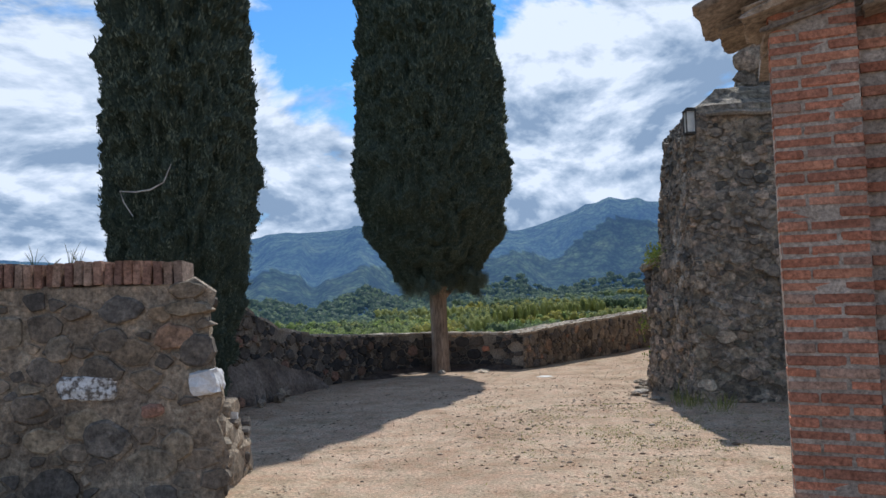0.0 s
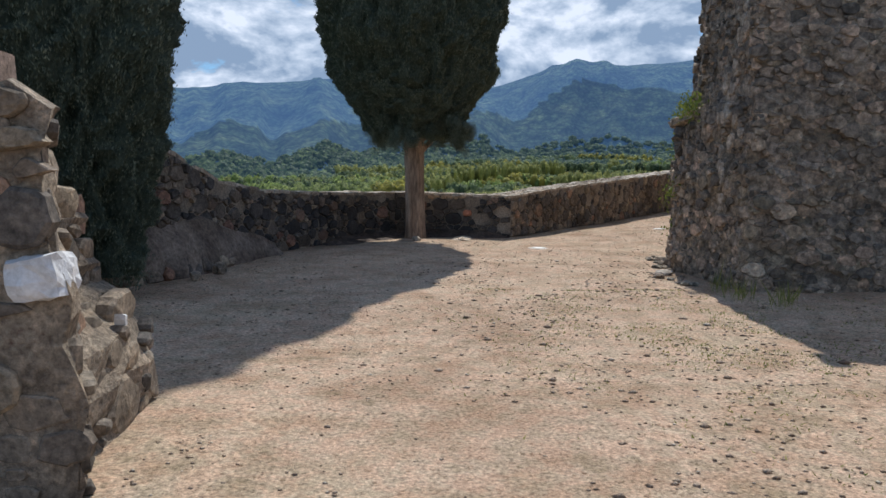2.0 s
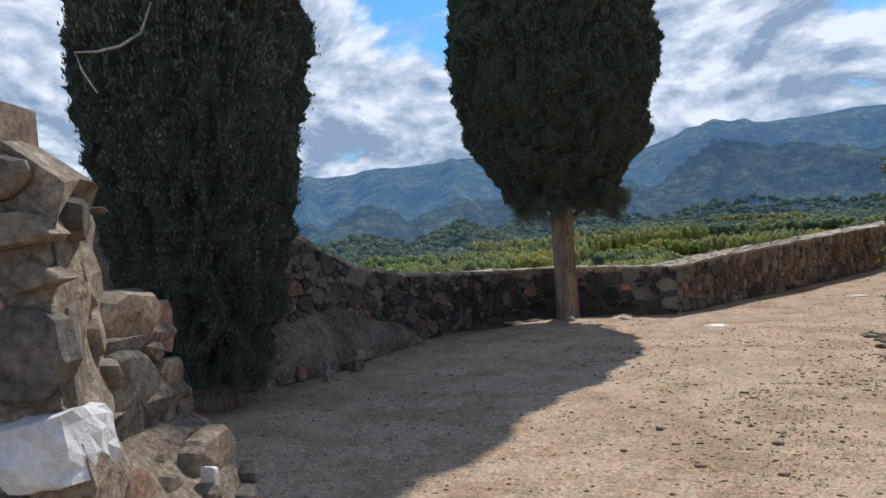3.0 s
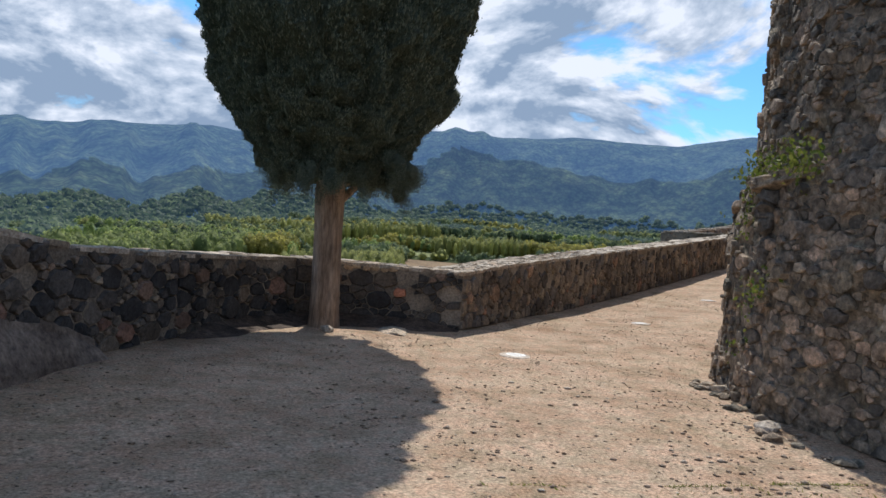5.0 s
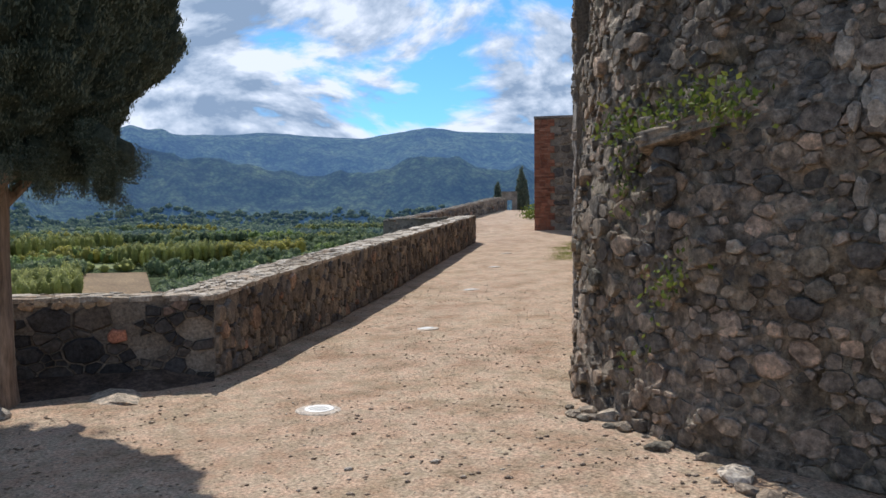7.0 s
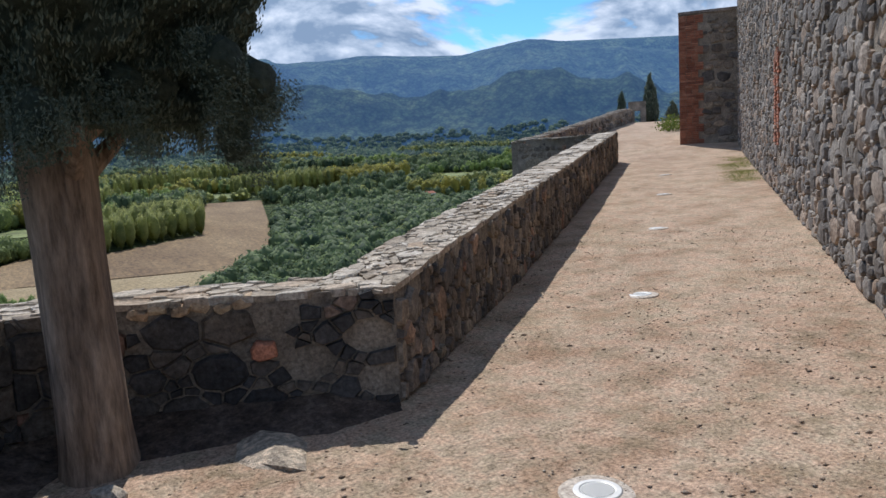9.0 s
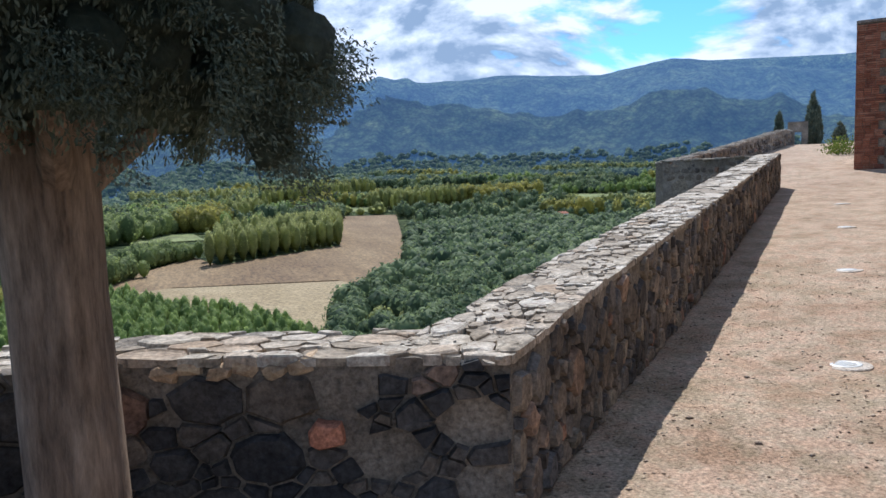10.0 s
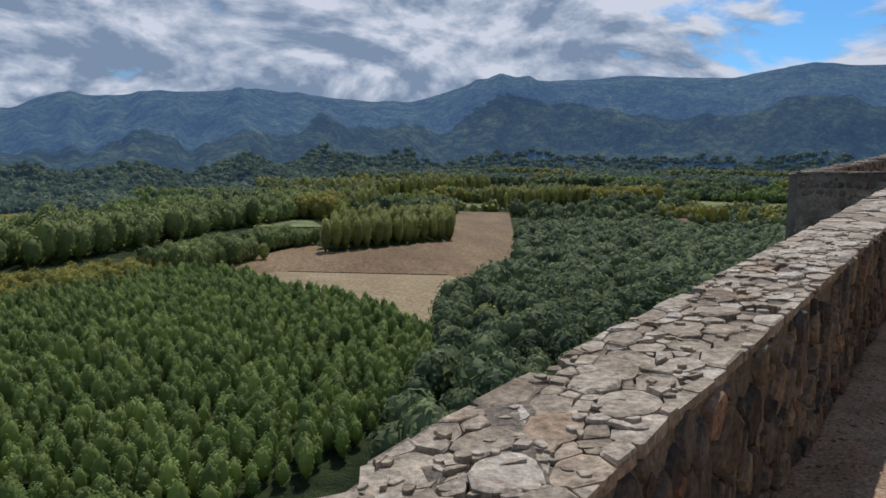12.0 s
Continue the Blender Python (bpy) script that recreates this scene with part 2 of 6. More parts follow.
def forest_ground(haze):
    def build(nt, b):
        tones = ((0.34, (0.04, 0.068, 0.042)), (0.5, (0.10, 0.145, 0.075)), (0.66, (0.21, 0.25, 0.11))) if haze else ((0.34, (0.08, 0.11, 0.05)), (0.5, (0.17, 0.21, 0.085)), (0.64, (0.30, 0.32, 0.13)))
        col = ramp(nt, noise_tex(nt, 0.008, 9, 0.72), tones)
        # tree crowns as colour only: lit middles, shade painted into the gaps
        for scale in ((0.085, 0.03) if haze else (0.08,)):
            crown_shading = node(nt, "ShaderNodeTexVoronoi", Scale=scale)
            nt.links.new(nt.nodes.new("ShaderNodeNewGeometry").outputs["Position"], crown_shading.inputs["Vector"])
            col = mixed(nt, "MULTIPLY", 0.75, col, ramp(nt, crown_shading.outputs["Distance"], ((0.1, (1.35, 1.35, 1.25)), (0.75, (0.35, 0.4, 0.45)))))
        nt.links.new(col, b.inputs["Base Color"])
        b.inputs["Roughness"].default_value = 0.95
        b.inputs["Specular IOR Level"].default_value = 0.05
        bump(nt, b, noise_tex(nt, 0.03, 9, 0.8), 1.0, 40)
        # blue emission on the slopes stands in for the haze of the air
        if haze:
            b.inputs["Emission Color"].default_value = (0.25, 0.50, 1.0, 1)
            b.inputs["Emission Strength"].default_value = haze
    return build


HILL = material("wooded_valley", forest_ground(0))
NEAR_HILL = material("near_hill_haze_glow", forest_ground(0.08))
FAR_HILL = material("far_hill_haze_glow", forest_ground(0.135))
SOIL = surface("ploughed_soil", ((0.35, (0.15, 0.092, 0.04)), (0.5, (0.19, 0.122, 0.055)), (0.65, (0.235, 0.158, 0.075))), "noise", 0.5, 0.012, (0.8, 0.76, 0.7), dist=0.3, stretch=(1, 0.25, 1))
MEADOW = surface("meadow", ((0.35, (0.14, 0.165, 0.05)), (0.65, (0.21, 0.23, 0.075))), "noise", 0.4, 0.02, dist=0.3)
STUBBLE = surface("stubble", ((0.35, (0.27, 0.20, 0.10)), (0.65, (0.33, 0.252, 0.135))), "noise", 0.5, 0.02, (0.85, 0.82, 0.78), dist=0.3)
POPLAR = leafy("poplar_leaf", (0.26, 0.28, 0.105), (0.48, 0.49, 0.19), through_light=0.65, scale=0.1)
BELT = leafy("belt_tree_leaf", (0.16, 0.21, 0.08), (0.38, 0.43, 0.16), through_light=0.55, scale=0.03)
POPLAR_GREEN = leafy("young_poplar_leaf", (0.18, 0.25, 0.08), (0.38, 0.46, 0.15), through_light=0.55, scale=0.06)
POPLAR_YELLOW = leafy("autumn_poplar_leaf", (0.30, 0.28, 0.07), (0.50, 0.46, 0.12), through_light=0.6, scale=0.06)
WOOD = leafy("oak_wood_leaf", (0.075, 0.115, 0.065), (0.30, 0.36, 0.17), through_light=0.5, scale=0.05)
# these leaves emit a little blue in place of real haze
HILL_WOOD = leafy("hill_wood_haze_glow", (0.08, 0.12, 0.07), (0.22, 0.27, 0.13), through_light=0.5, scale=0.01)
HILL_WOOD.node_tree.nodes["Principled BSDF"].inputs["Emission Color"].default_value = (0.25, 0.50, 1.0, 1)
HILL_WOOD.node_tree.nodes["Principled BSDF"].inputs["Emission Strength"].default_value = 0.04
# brown tone of the ledge mass, varied by noise
LEDGE_BROWN = surface("brown_ledge", ((0.3, (0.13, 0.10, 0.08)), (0.5, (0.21, 0.165, 0.13)), (0.7, (0.28, 0.225, 0.175))), "noise", 20, 1.5)
FLAKED = surface("flaked_whitewash", ((0.42, (0.16, 0.14, 0.12)), (0.5, (0.45, 0.43, 0.40)), (0.56, (0.74, 0.73, 0.71))), "noise", 40, 9, (0.8, 0.79, 0.78))
TAN = surface("broken_tan_stone", ((0.0, (0.48, 0.33, 0.20)), (1.0, (0.60, 0.46, 0.30))), "object", 30, 5)
WALL_MORTAR = surface("old_wall_mortar", ((0.3, (0.33, 0.265, 0.20)), (0.5, (0.45, 0.365, 0.275)), (0.7, (0.55, 0.46, 0.35))), "noise", 30, 1.4, bumpy=1.0, dist=0.04, mottle=0.6, mid=8)
WALL_STONE = surface("old_wall_stone", ((0.0, (0.10, 0.09, 0.08)), (0.3, (0.20, 0.165, 0.13)), (0.55, (0.30, 0.24, 0.175)), (0.75, (0.15, 0.135, 0.12)), (0.95, (0.38, 0.31, 0.22)), (1.0, (0.33, 0.21, 0.145))), "object", 26, 1.6, mottle=0.6, mid=8)


# ---- helpers of the scene ----
def part(name, bm, mat, parent=None, label="", smooth=False):
    me = bpy.data.meshes.new(name)
    bm.to_mesh(me)
    bm.free()
    return part_mesh(name, me, mat, parent, label, smooth)


def part_mesh(name, me, mat, parent=None, label="", smooth=False):
    if mat and not me.materials:
        me.materials.append(mat)
    if smooth:
        me.polygons.foreach_set("use_smooth", [True] * len(me.polygons))
    ob = new(name, me)
    ob.parent = parent
    if label:
        ob["label"] = label
    return ob


def raw(name, verts, faces):
    me = bpy.data.meshes.new(name)
    me.from_pydata([tuple(v) for v in verts], [], [tuple(f) for f in faces])
    me.update()
    return me


def tri_mesh(name, verts, tris):
    """A mesh from arrays of corners and triangles."""
    verts, tris = np.asarray(verts, np.float32), np.asarray(tris, np.int32)
    me = bpy.data.meshes.new(name)
    me.vertices.add(len(verts))
    me.vertices.foreach_set("co", verts.ravel())
    me.loops.add(tris.size)
    me.loops.foreach_set("vertex_index", tris.ravel())
    me.polygons.add(len(tris))
    me.polygons.foreach_set("loop_start", np.arange(0, tris.size, 3, dtype=np.int32))
    me.polygons.foreach_set("loop_total", np.full(len(tris), 3, np.int32))
    me.update()
    me.validate()
    return me


def thing(name, at, label, category, group="", kind=""):
    ob = new(name)
    ob.empty_display_size = 0.1
    ob.location = at
    return tagged(ob, label, category, group, kind)


def tube(bm, pts, radii, sides=8):
    """A tapered tube along points."""
    rings = []
    for i, p in enumerate(pts):
        p = Vector(p)
        d = (Vector(pts[min(i + 1, len(pts) - 1)]) - Vector(pts[max(i - 1, 0)])).normalized()
        q = d.to_track_quat("Z", "Y")
        rings.append([bm.verts.new(p + q @ Vector((radii[i] * math.cos(a), radii[i] * math.sin(a), 0))) for a in [2 * math.pi * k / sides for k in range(sides)]])
    for a, b in zip(rings, rings[1:]):
        for k in range(sides):
            bm.faces.new((a[k], a[(k + 1) % sides], b[(k + 1) % sides], b[k]))
    bm.faces.new(rings[0][::-1])
    bm.faces.new(rings[-1])


def box(bm, x0, x1, y0, y1, z0, z1, bevel=0.0):
    made = bmesh.ops.create_cube(bm, size=1, matrix=Matrix.LocRotScale(((x0 + x1) / 2, (y0 + y1) / 2, (z0 + z1) / 2), None, (x1 - x0, y1 - y0, z1 - z0)))
    if bevel:
        edges = list({e for v in made["verts"] for e in v.link_edges})
        bmesh.ops.bevel(bm, geom=edges, offset=bevel, segments=2, affect="EDGES")


def lathe(bm, profile, sides=20, at=(0, 0, 0)):
    rings = [[bm.verts.new((at[0] + r * math.cos(2 * math.pi * k / sides), at[1] + r * math.sin(2 * math.pi * k / sides), at[2] + z)) for k in range(sides)] for r, z in profile]
    for a, b in zip(rings, rings[1:]):
        for k in range(sides):
            bm.faces.new((a[k], a[(k + 1) % sides], b[(k + 1) % sides], b[k]))
    bm.faces.new(rings[0][::-1])
    bm.faces.new(rings[-1])


# unit stones: front towards +z, one wide and one high
def unit_stone(seed, sides=9, square=0.5, flat=False):
    r = random.Random(seed)
    out = []
    for k in range(sides):
        a = 2 * math.pi * (k + r.uniform(-0.28, 0.28)) / sides
        c, s = math.cos(a), math.sin(a)
        m = 0.5 / max(abs(c), abs(s)) * square + 0.5 * (1 - square)
        m *= r.uniform(0.78, 1.08)
        out.append((c * m, s * m))
    verts, faces = [], []
    for z, f in ((-0.5, 1.0), (0.18 if not flat else 0.3, 1.0), (0.42, 0.82 if not flat else 0.93)):
        tilt = r.uniform(-0.12, 0.12)
        verts += [(x * f, y * f, z + tilt * x + r.uniform(-0.05, 0.05)) for x, y in out]
    verts.append((r.uniform(-0.1, 0.1), r.uniform(-0.1, 0.1), 0.5 if not flat else 0.45))
    for b in (0, sides):
        for k in range(sides):
            faces.append((b + k, b + (k + 1) % sides, b + sides + (k + 1) % sides, b + sides + k))
    for k in range(sides):
        faces.append((2 * sides + k, 2 * sides + (k + 1) % sides, 3 * sides))
    return verts, faces


POOL = [unit_stone(i, 6 + i % 4, random.Random(i).uniform(0.35, 0.85)) for i in range(32)]
FLATS = [unit_stone(100 + i, 6 + i % 4, random.Random(i).uniform(0.3, 0.8), True) for i in range(16)]
MESHES = {}


def pool_mesh(kind, i, mat):
    key = (kind, i, mat.name)
    if key not in MESHES:
        v, f = {"stone": POOL, "flat": FLATS}[kind][i]
        MESHES[key] = raw(kind, v, f)
        MESHES[key].materials.append(mat)
    return MESHES[key]


def stone_matrix(at, u, v, n, w, h, d, turn=0.0):
    u, v, n = Vector(u), Vector(v), Vector(n)
    c, s = math.cos(turn), math.sin(turn)
    a, b = u * c + v * s, v * c - u * s
    return Matrix(((a.x * w, b.x * h, n.x * d, at[0]), (a.y * w, b.y * h, n.y * d, at[1]), (a.z * w, b.z * h, n.z * d, at[2]), (0, 0, 0, 1)))


def lay(parent, spots, mat, joined_mat, kind="stone", limit=300, name="stone", joined_label=""):
    """The first `limit` spots as stones of their own under parent, the rest joined into one part."""
    pool = {"stone": POOL, "flat": FLATS}[kind]
    for n, m in enumerate(spots[:limit]):
        ob = new(name, pool_mesh(kind, (n * 7 + 3) % len(pool), mat))
        ob.parent = parent
        ob.matrix_world = m
        ob.matrix_parent_inverse = Matrix()
    if len(spots) > limit:
        verts, faces, base = [], [], 0
        for n, m in enumerate(spots[limit:]):
            v, f = pool[(n * 5 + 1) % len(pool)]
            mv = np.array(m)
            p = np.c_[np.array(v), np.ones(len(v))] @ mv.T
            verts += p[:, :3].tolist()
            faces += [tuple(k + base for k in q) for q in f]
            base += len(v)
        ob = part_mesh(name + "_field", raw(name + "_field", verts, faces), joined_mat, parent, joined_label or "small rubble stones set in mortar")
        ob["kind"] = "stuff"


def rubble_spots(seed, width, height, place, size=0.2, keep=lambda s, z: True, depth=0.07, ratio=(0.8, 1.9), fill=True, snug=1.0):
    """Irregular rubble on a wall: place(s, z) gives the point, the way along, up and out."""
    r = random.Random(seed)
    spots, z = [], 0.0
    top = height if callable(height) else (lambda s: height)
    zmax = max(top(width * k / 20) for k in range(21))
    while z < zmax:
        row = size * r.choice((0.55, 0.75, 1.0, 1.3, 1.6)) * r.uniform(0.9, 1.1)
        s = -r.uniform(0, size)
        while s < width:
            h = row * r.uniform(0.6, 1.2)
            w = min(row * r.uniform(*ratio), size * 2.4)
            cs, cz = s + w / 2, z + row / 2 + r.uniform(-0.12, 0.12) * row
            if r.random() < 0.9 and 0.02 < cs < width - 0.02 and cz + h * 0.35 < top(cs) and keep(cs, cz):
                p, u, v, n = place(cs, cz)
                spots.append(stone_matrix(p, u, v, n, w * 0.96 * snug, h * 0.98 * snug, depth * r.uniform(0.3, 1.5), r.uniform(-0.3, 0.3) / snug ** 6))
            if fill and r.random() < 0.25 and 0.05 < s < width - 0.05 and z + row < top(s) and keep(s, z + row):
                p, u, v, n = place(s, z + row)
                f = size * r.uniform(0.2, 0.4)
                spots.append(stone_matrix(p, u, v, n, f * 1.3, f, depth * 0.8, r.uniform(-0.5, 0.5)))
            s += w + r.uniform(0.0, 0.02)
        z += row
    return spots


# angular rubble: a power diagram of stones of mixed size, every stone cut to its neighbours
def rubble_cells(seed, width, height, size, aspect=1.35):
    r = random.Random(seed)
    w, g = width / aspect, size * 1.9
    pts, grid = [], collections.defaultdict(list)

    def near(x, y):
        i, j = int(x // g), int(y // g)
        return [q for a in (-1, 0, 1) for b in (-1, 0, 1) for q in grid[i + a, j + b]]
    for rad, tries in ((0.92, 0.5), (0.70, 1.2), (0.46, 3.0), (0.26, 12.0)):
        rad *= size
        for _ in range(int(tries * w * height / size ** 2) + 1):
            x, y = r.uniform(0, w), r.uniform(0, height)
            if all((x - q[0]) ** 2 + (y - q[1]) ** 2 > ((rad + q[2]) * 0.86) ** 2 for q in near(x, y)):
                q = (x, y, rad * r.uniform(0.7, 1.15))
                pts.append(q)
                grid[int(x // g), int(y // g)].append(q)
    out = []
    for q in pts:
        x, y, rad = q
        e = size * 1.6
        poly = [(max(0, x - e), max(0, y - e)), (min(w, x + e), max(0, y - e)), (min(w, x + e), min(height, y + e)), (max(0, x - e), min(height, y + e))]
        for p in near(x, y):
            if p is q or len(poly) < 3:
                continue
            dx, dy = p[0] - x, p[1] - y
            c = (p[0] ** 2 + p[1] ** 2 - p[2] ** 2 - x * x - y * y + rad * rad) / 2
            side = [dx * a + dy * b - c for a, b in poly]
            cut = []
            for k in range(len(poly)):
                m = (k + 1) % len(poly)
                if side[k] <= 0:
                    cut.append(poly[k])
                if (side[k] <= 0) != (side[m] <= 0):
                    f = side[k] / (side[k] - side[m])
                    cut.append((poly[k][0] + (poly[m][0] - poly[k][0]) * f, poly[k][1] + (poly[m][1] - poly[k][1]) * f))
            poly = cut
        if len(poly) < 3:
            continue
        slim = [p for k, p in enumerate(poly) if math.dist(p, poly[k - 1]) > size * 0.09]
        if len(slim) < 3:
            continue
        cx, cy = sum(p[0] for p in slim) / len(slim), sum(p[1] for p in slim) / len(slim)
        out.append((cx * aspect, cy, [((a - cx) * aspect, b - cy) for a, b in slim]))
    return out


def cell_stone(poly, r, joint, proud, depth, soft=0.2, bulge=0.4, tilt=0.1):
    """One stone of that outline, face towards +z, its corners worn off."""
    size = sum(math.hypot(*p) for p in poly) / len(poly)
    k = max(0.45, 1 - joint / size)
    pts = []
    for i, p in enumerate(poly):
        q, o = poly[(i + 1) % len(poly)], poly[i - 1]
        for f, b in ((soft, o), (soft, q)):
            pts.append(((p[0] + (b[0] - p[0]) * f) * k + r.uniform(-0.07, 0.07) * size, (p[1] + (b[1] - p[1]) * f) * k + r.uniform(-0.07, 0.07) * size))
    tx, ty = r.uniform(-tilt, tilt), r.uniform(-tilt, tilt)
    n, verts, faces = len(pts), [], []
    for z, f in ((-depth, 1.0), (proud * 0.25, 1.0), (proud, 0.86)):
        verts += [(x * f, y * f, z + (tx * x + ty * y + r.uniform(-0.12, 0.12) * abs(proud) if z > -depth else 0)) for x, y in pts]
    verts.append((r.uniform(-0.2, 0.2) * size, r.uniform(-0.2, 0.2) * size, proud + bulge * abs(proud)))
    for b in (0, n):
        faces += [(b + i, b + (i + 1) % n, b + n + (i + 1) % n, b + n + i) for i in range(n)]
    faces += [(2 * n + i, 2 * n + (i + 1) % n, 3 * n) for i in range(n)]
    return verts, faces


def masonry(seed, width, height, place, size, keep=lambda s, z: True, joint=0.012, proud=(0.0, 0.03), depth=0.06, aspect=1.35, soft=0.2, missing=0.06, bulge=0.4, tilt=0.1):
    """Stones for lay_cells: place(s, z) gives the point, the way along, up and out."""
    r = random.Random(seed + 1000)
    top = height if callable(height) else (lambda s: height)
    zmax = max(top(width * k / 20) for k in range(21))
    out = []
    for cs, cz, poly in rubble_cells(seed, width, zmax, size, aspect):
        half = max(p[1] for p in poly)
        if r.random() < missing or cz + half * 0.85 > top(cs) or not keep(cs, cz):
            continue
        p, u, v, n = (Vector(q) for q in place(cs, cz))
        m = Matrix(((u.x, v.x, n.x, p.x), (u.y, v.y, n.y, p.y), (u.z, v.z, n.z, p.z), (0, 0, 0, 1)))
        out.append((m, *cell_stone(poly, r, joint, r.uniform(*proud), depth, soft, bulge, tilt)))
    return out


def lay_cells(parent, stones, mat, joined_mat, limit=300, name="stone", label=""):
    for m, verts, faces in stones[:limit]:
        ob = part_mesh(name, raw(name, verts, faces), mat, parent)
        ob.matrix_basis = m
    if len(stones) > limit:
        verts, faces, base = [], [], 0
        for m, v, f in stones[limit:]:
            verts += (np.c_[np.array(v), np.ones(len(v))] @ np.array(m).T)[:, :3].tolist()
            faces += [tuple(k + base for k in q) for q in f]
            base += len(v)
        part_mesh(name + "_field", raw(name + "_field", verts, faces), joined_mat, parent, label or "small rubble stones set in mortar")["kind"] = "stuff"


# ---- terrace ----
ALONG = Vector((0.7139, 0.7003, 0))
KINK = Vector((4.45, 21.75, 0))


def rise(x, y):
    s = (x - KINK.x) * ALONG.x + (y - KINK.y) * ALONG.y
    return float(np.interp(s, (-2, 3.5, 8.1, 22.6, 27.7, 42, 46, 80), (0, 0.164, 0.431, 1.35, 1.89, 3.42, 3.57, 3.7)))


def ground_z(x, y):
    """The trodden ground with its small unevenness."""
    return rise(x, y) + noise.noise((x * 0.5, y * 0.5, 0)) * 0.03 + noise.noise((x * 2.3, y * 2.3, 3)) * 0.012


LOW = [(-6.5, 14.4), (-3.5, 15.0), (-1.6, 15.45), (-0.95, 15.9), (-0.62, 16.6), (-0.36, 17.7), (0.1, 18.95), (0.75, 20.3), (1.45, 21.6), (2.1, 22.3), (2.7, 22.38), (4.45, 21.75)]
RUN = [(4.45, 21.75), (20.6, 37.6)]
PARAPET = LOW + RUN[1:]
BASTION = [(20.6, 37.6), (18.9, 41.0), (23.7, 44.6), (34.0, 51.6), (38.5, 56.0)]
EDGE = [(p[0], p[1]) for p in PARAPET] + [(p[0], p[1]) for p in BASTION[1:]] + [(60, 70), (60, -25), (-30, -25), (-30, 14.4)]


def inside(x, y, poly):
    hit, j = False, len(poly) - 1
    for i in range(len(poly)):
        (xi, yi), (xj, yj) = poly[i], poly[j]
        if (yi > y) != (yj > y) and x < (xj - xi) * (y - yi) / (yj - yi) + xi:
            hit = not hit
        j = i
    return hit


def grow(poly, by):
    """The parapet's line moved outwards."""
    out = []
    for i, p in enumerate(poly):
        a, b = Vector(poly[max(i - 1, 0)]), Vector(poly[min(i + 1, len(poly) - 1)])
        d = (b - a).normalized()
        out.append((p[0] - d.y * by, p[1] + d.x * by))
    return out


def terrace():
    reach = grow(PARAPET, 0.22) + grow(BASTION, 0.2)[1:] + EDGE[len(PARAPET) + len(BASTION) - 1:]
    step = 0.3
    xs, ys = np.arange(-15, 47, step), np.arange(-6, 62, step)
    ids, verts, faces = {}, [], []

    def vid(i, j):
        if (i, j) not in ids:
            x, y = float(xs[i]), float(ys[j])
            ids[i, j] = len(verts)
            verts.append((x, y, ground_z(x, y)))
        return ids[i, j]
    for i in range(len(xs) - 1):
        for j in range(len(ys) - 1):
            if inside(xs[i] + step / 2, ys[j] + step / 2, reach):
                faces.append((vid(i, j), vid(i + 1, j), vid(i + 1, j + 1), vid(i, j + 1)))
    ob = part_mesh("ground", raw("ground", verts, faces), GRAVEL, None, "", True)
    tagged(ob, "pale sandy gravel path with dark pebbles and clods", "ground", "", "structure")


terrace()


# ---- walls ----
def ribbon_wall(name, line, top, thick, deep, mat, parent, step=0.22, jag=0.03, seed=1, foot=0.15):
    """A thick wall along a line: inner face on the line, outer face `thick` behind it and `deep` below the ground."""
    r = random.Random(seed)
    pts = []
    for a, b in zip(line, line[1:]):
        n = max(1, int((Vector(b) - Vector(a)).length / step))
        pts += [Vector(a).lerp(Vector(b), k / n) for k in range(n)]
    pts.append(Vector(line[-1]))
    verts, faces = [], []
    rows = 5
    for i, p in enumerate(pts):
        d = (pts[min(i + 2, len(pts) - 1)] - pts[max(i - 2, 0)]).normalized()
        out = Vector((-d.y, d.x))
        q = p + out * thick
        g, t = rise(p.x, p.y), top(p.x, p.y)
        ring = [(p.x, p.y, g - foot)]
        for k in range(1, rows + 1):
            o = r.uniform(-1, 1) * jag * 0.5
            ring.append((p.x + out.x * o, p.y + out.y * o, g + (t - g) * k / rows + (r.uniform(-1, 1) * jag if k == rows else 0)))
        for k in (1, 2, 3):
            m = p.lerp(q, k / 3)
            o = r.uniform(-1, 1) * jag
            ring.append((m.x + out.x * o * 0.7, m.y + out.y * o * 0.7, t + r.uniform(-1, 1) * jag))
        ring.append((q.x, q.y, g - deep))
        verts += ring
    n = rows + 5
    for i in range(len(pts) - 1):
        for k in range(n - 1):
            faces.append((i * n + k, (i + 1) * n + k, (i + 1) * n + k + 1, i * n + k + 1))
    faces.append(tuple(range(n)))
    faces.append(tuple(range((len(pts) - 1) * n, len(pts) * n))[::-1])
    return part_mesh(name, raw(name, verts, faces), mat, parent)


def low_top(x, y):
    return float(np.interp(x, (-6.5, -3.5, -1.6, -0.95, -0.62, -0.36, 0.1, 0.75, 1.45, 4.45), (2.3, 2.2, 2.0, 1.8, 1.52, 1.17, 1.0, 0.93, 0.89, 0.86)))


def run_top(x, y):
    s = (x - KINK.x) * ALONG.x + (y - KINK.y) * ALONG.y
    return float(np.interp(s, (0, 1.4, 22.7), (0.86, 0.99, 2.42)))


def along_line(line):
    """A function from the distance along a line to the point and the way."""
    pieces = [(Vector(a), Vector(b)) for a, b in zip(line, line[1:])]
    total = sum((b - a).length for a, b in pieces)

    def at(s):
        for a, b in pieces:
            l = (b - a).length
            if s <= l or b is pieces[-1][1]:
                return a + (b - a) * (s / l), (b - a).normalized()
            s -= l
    return at, total


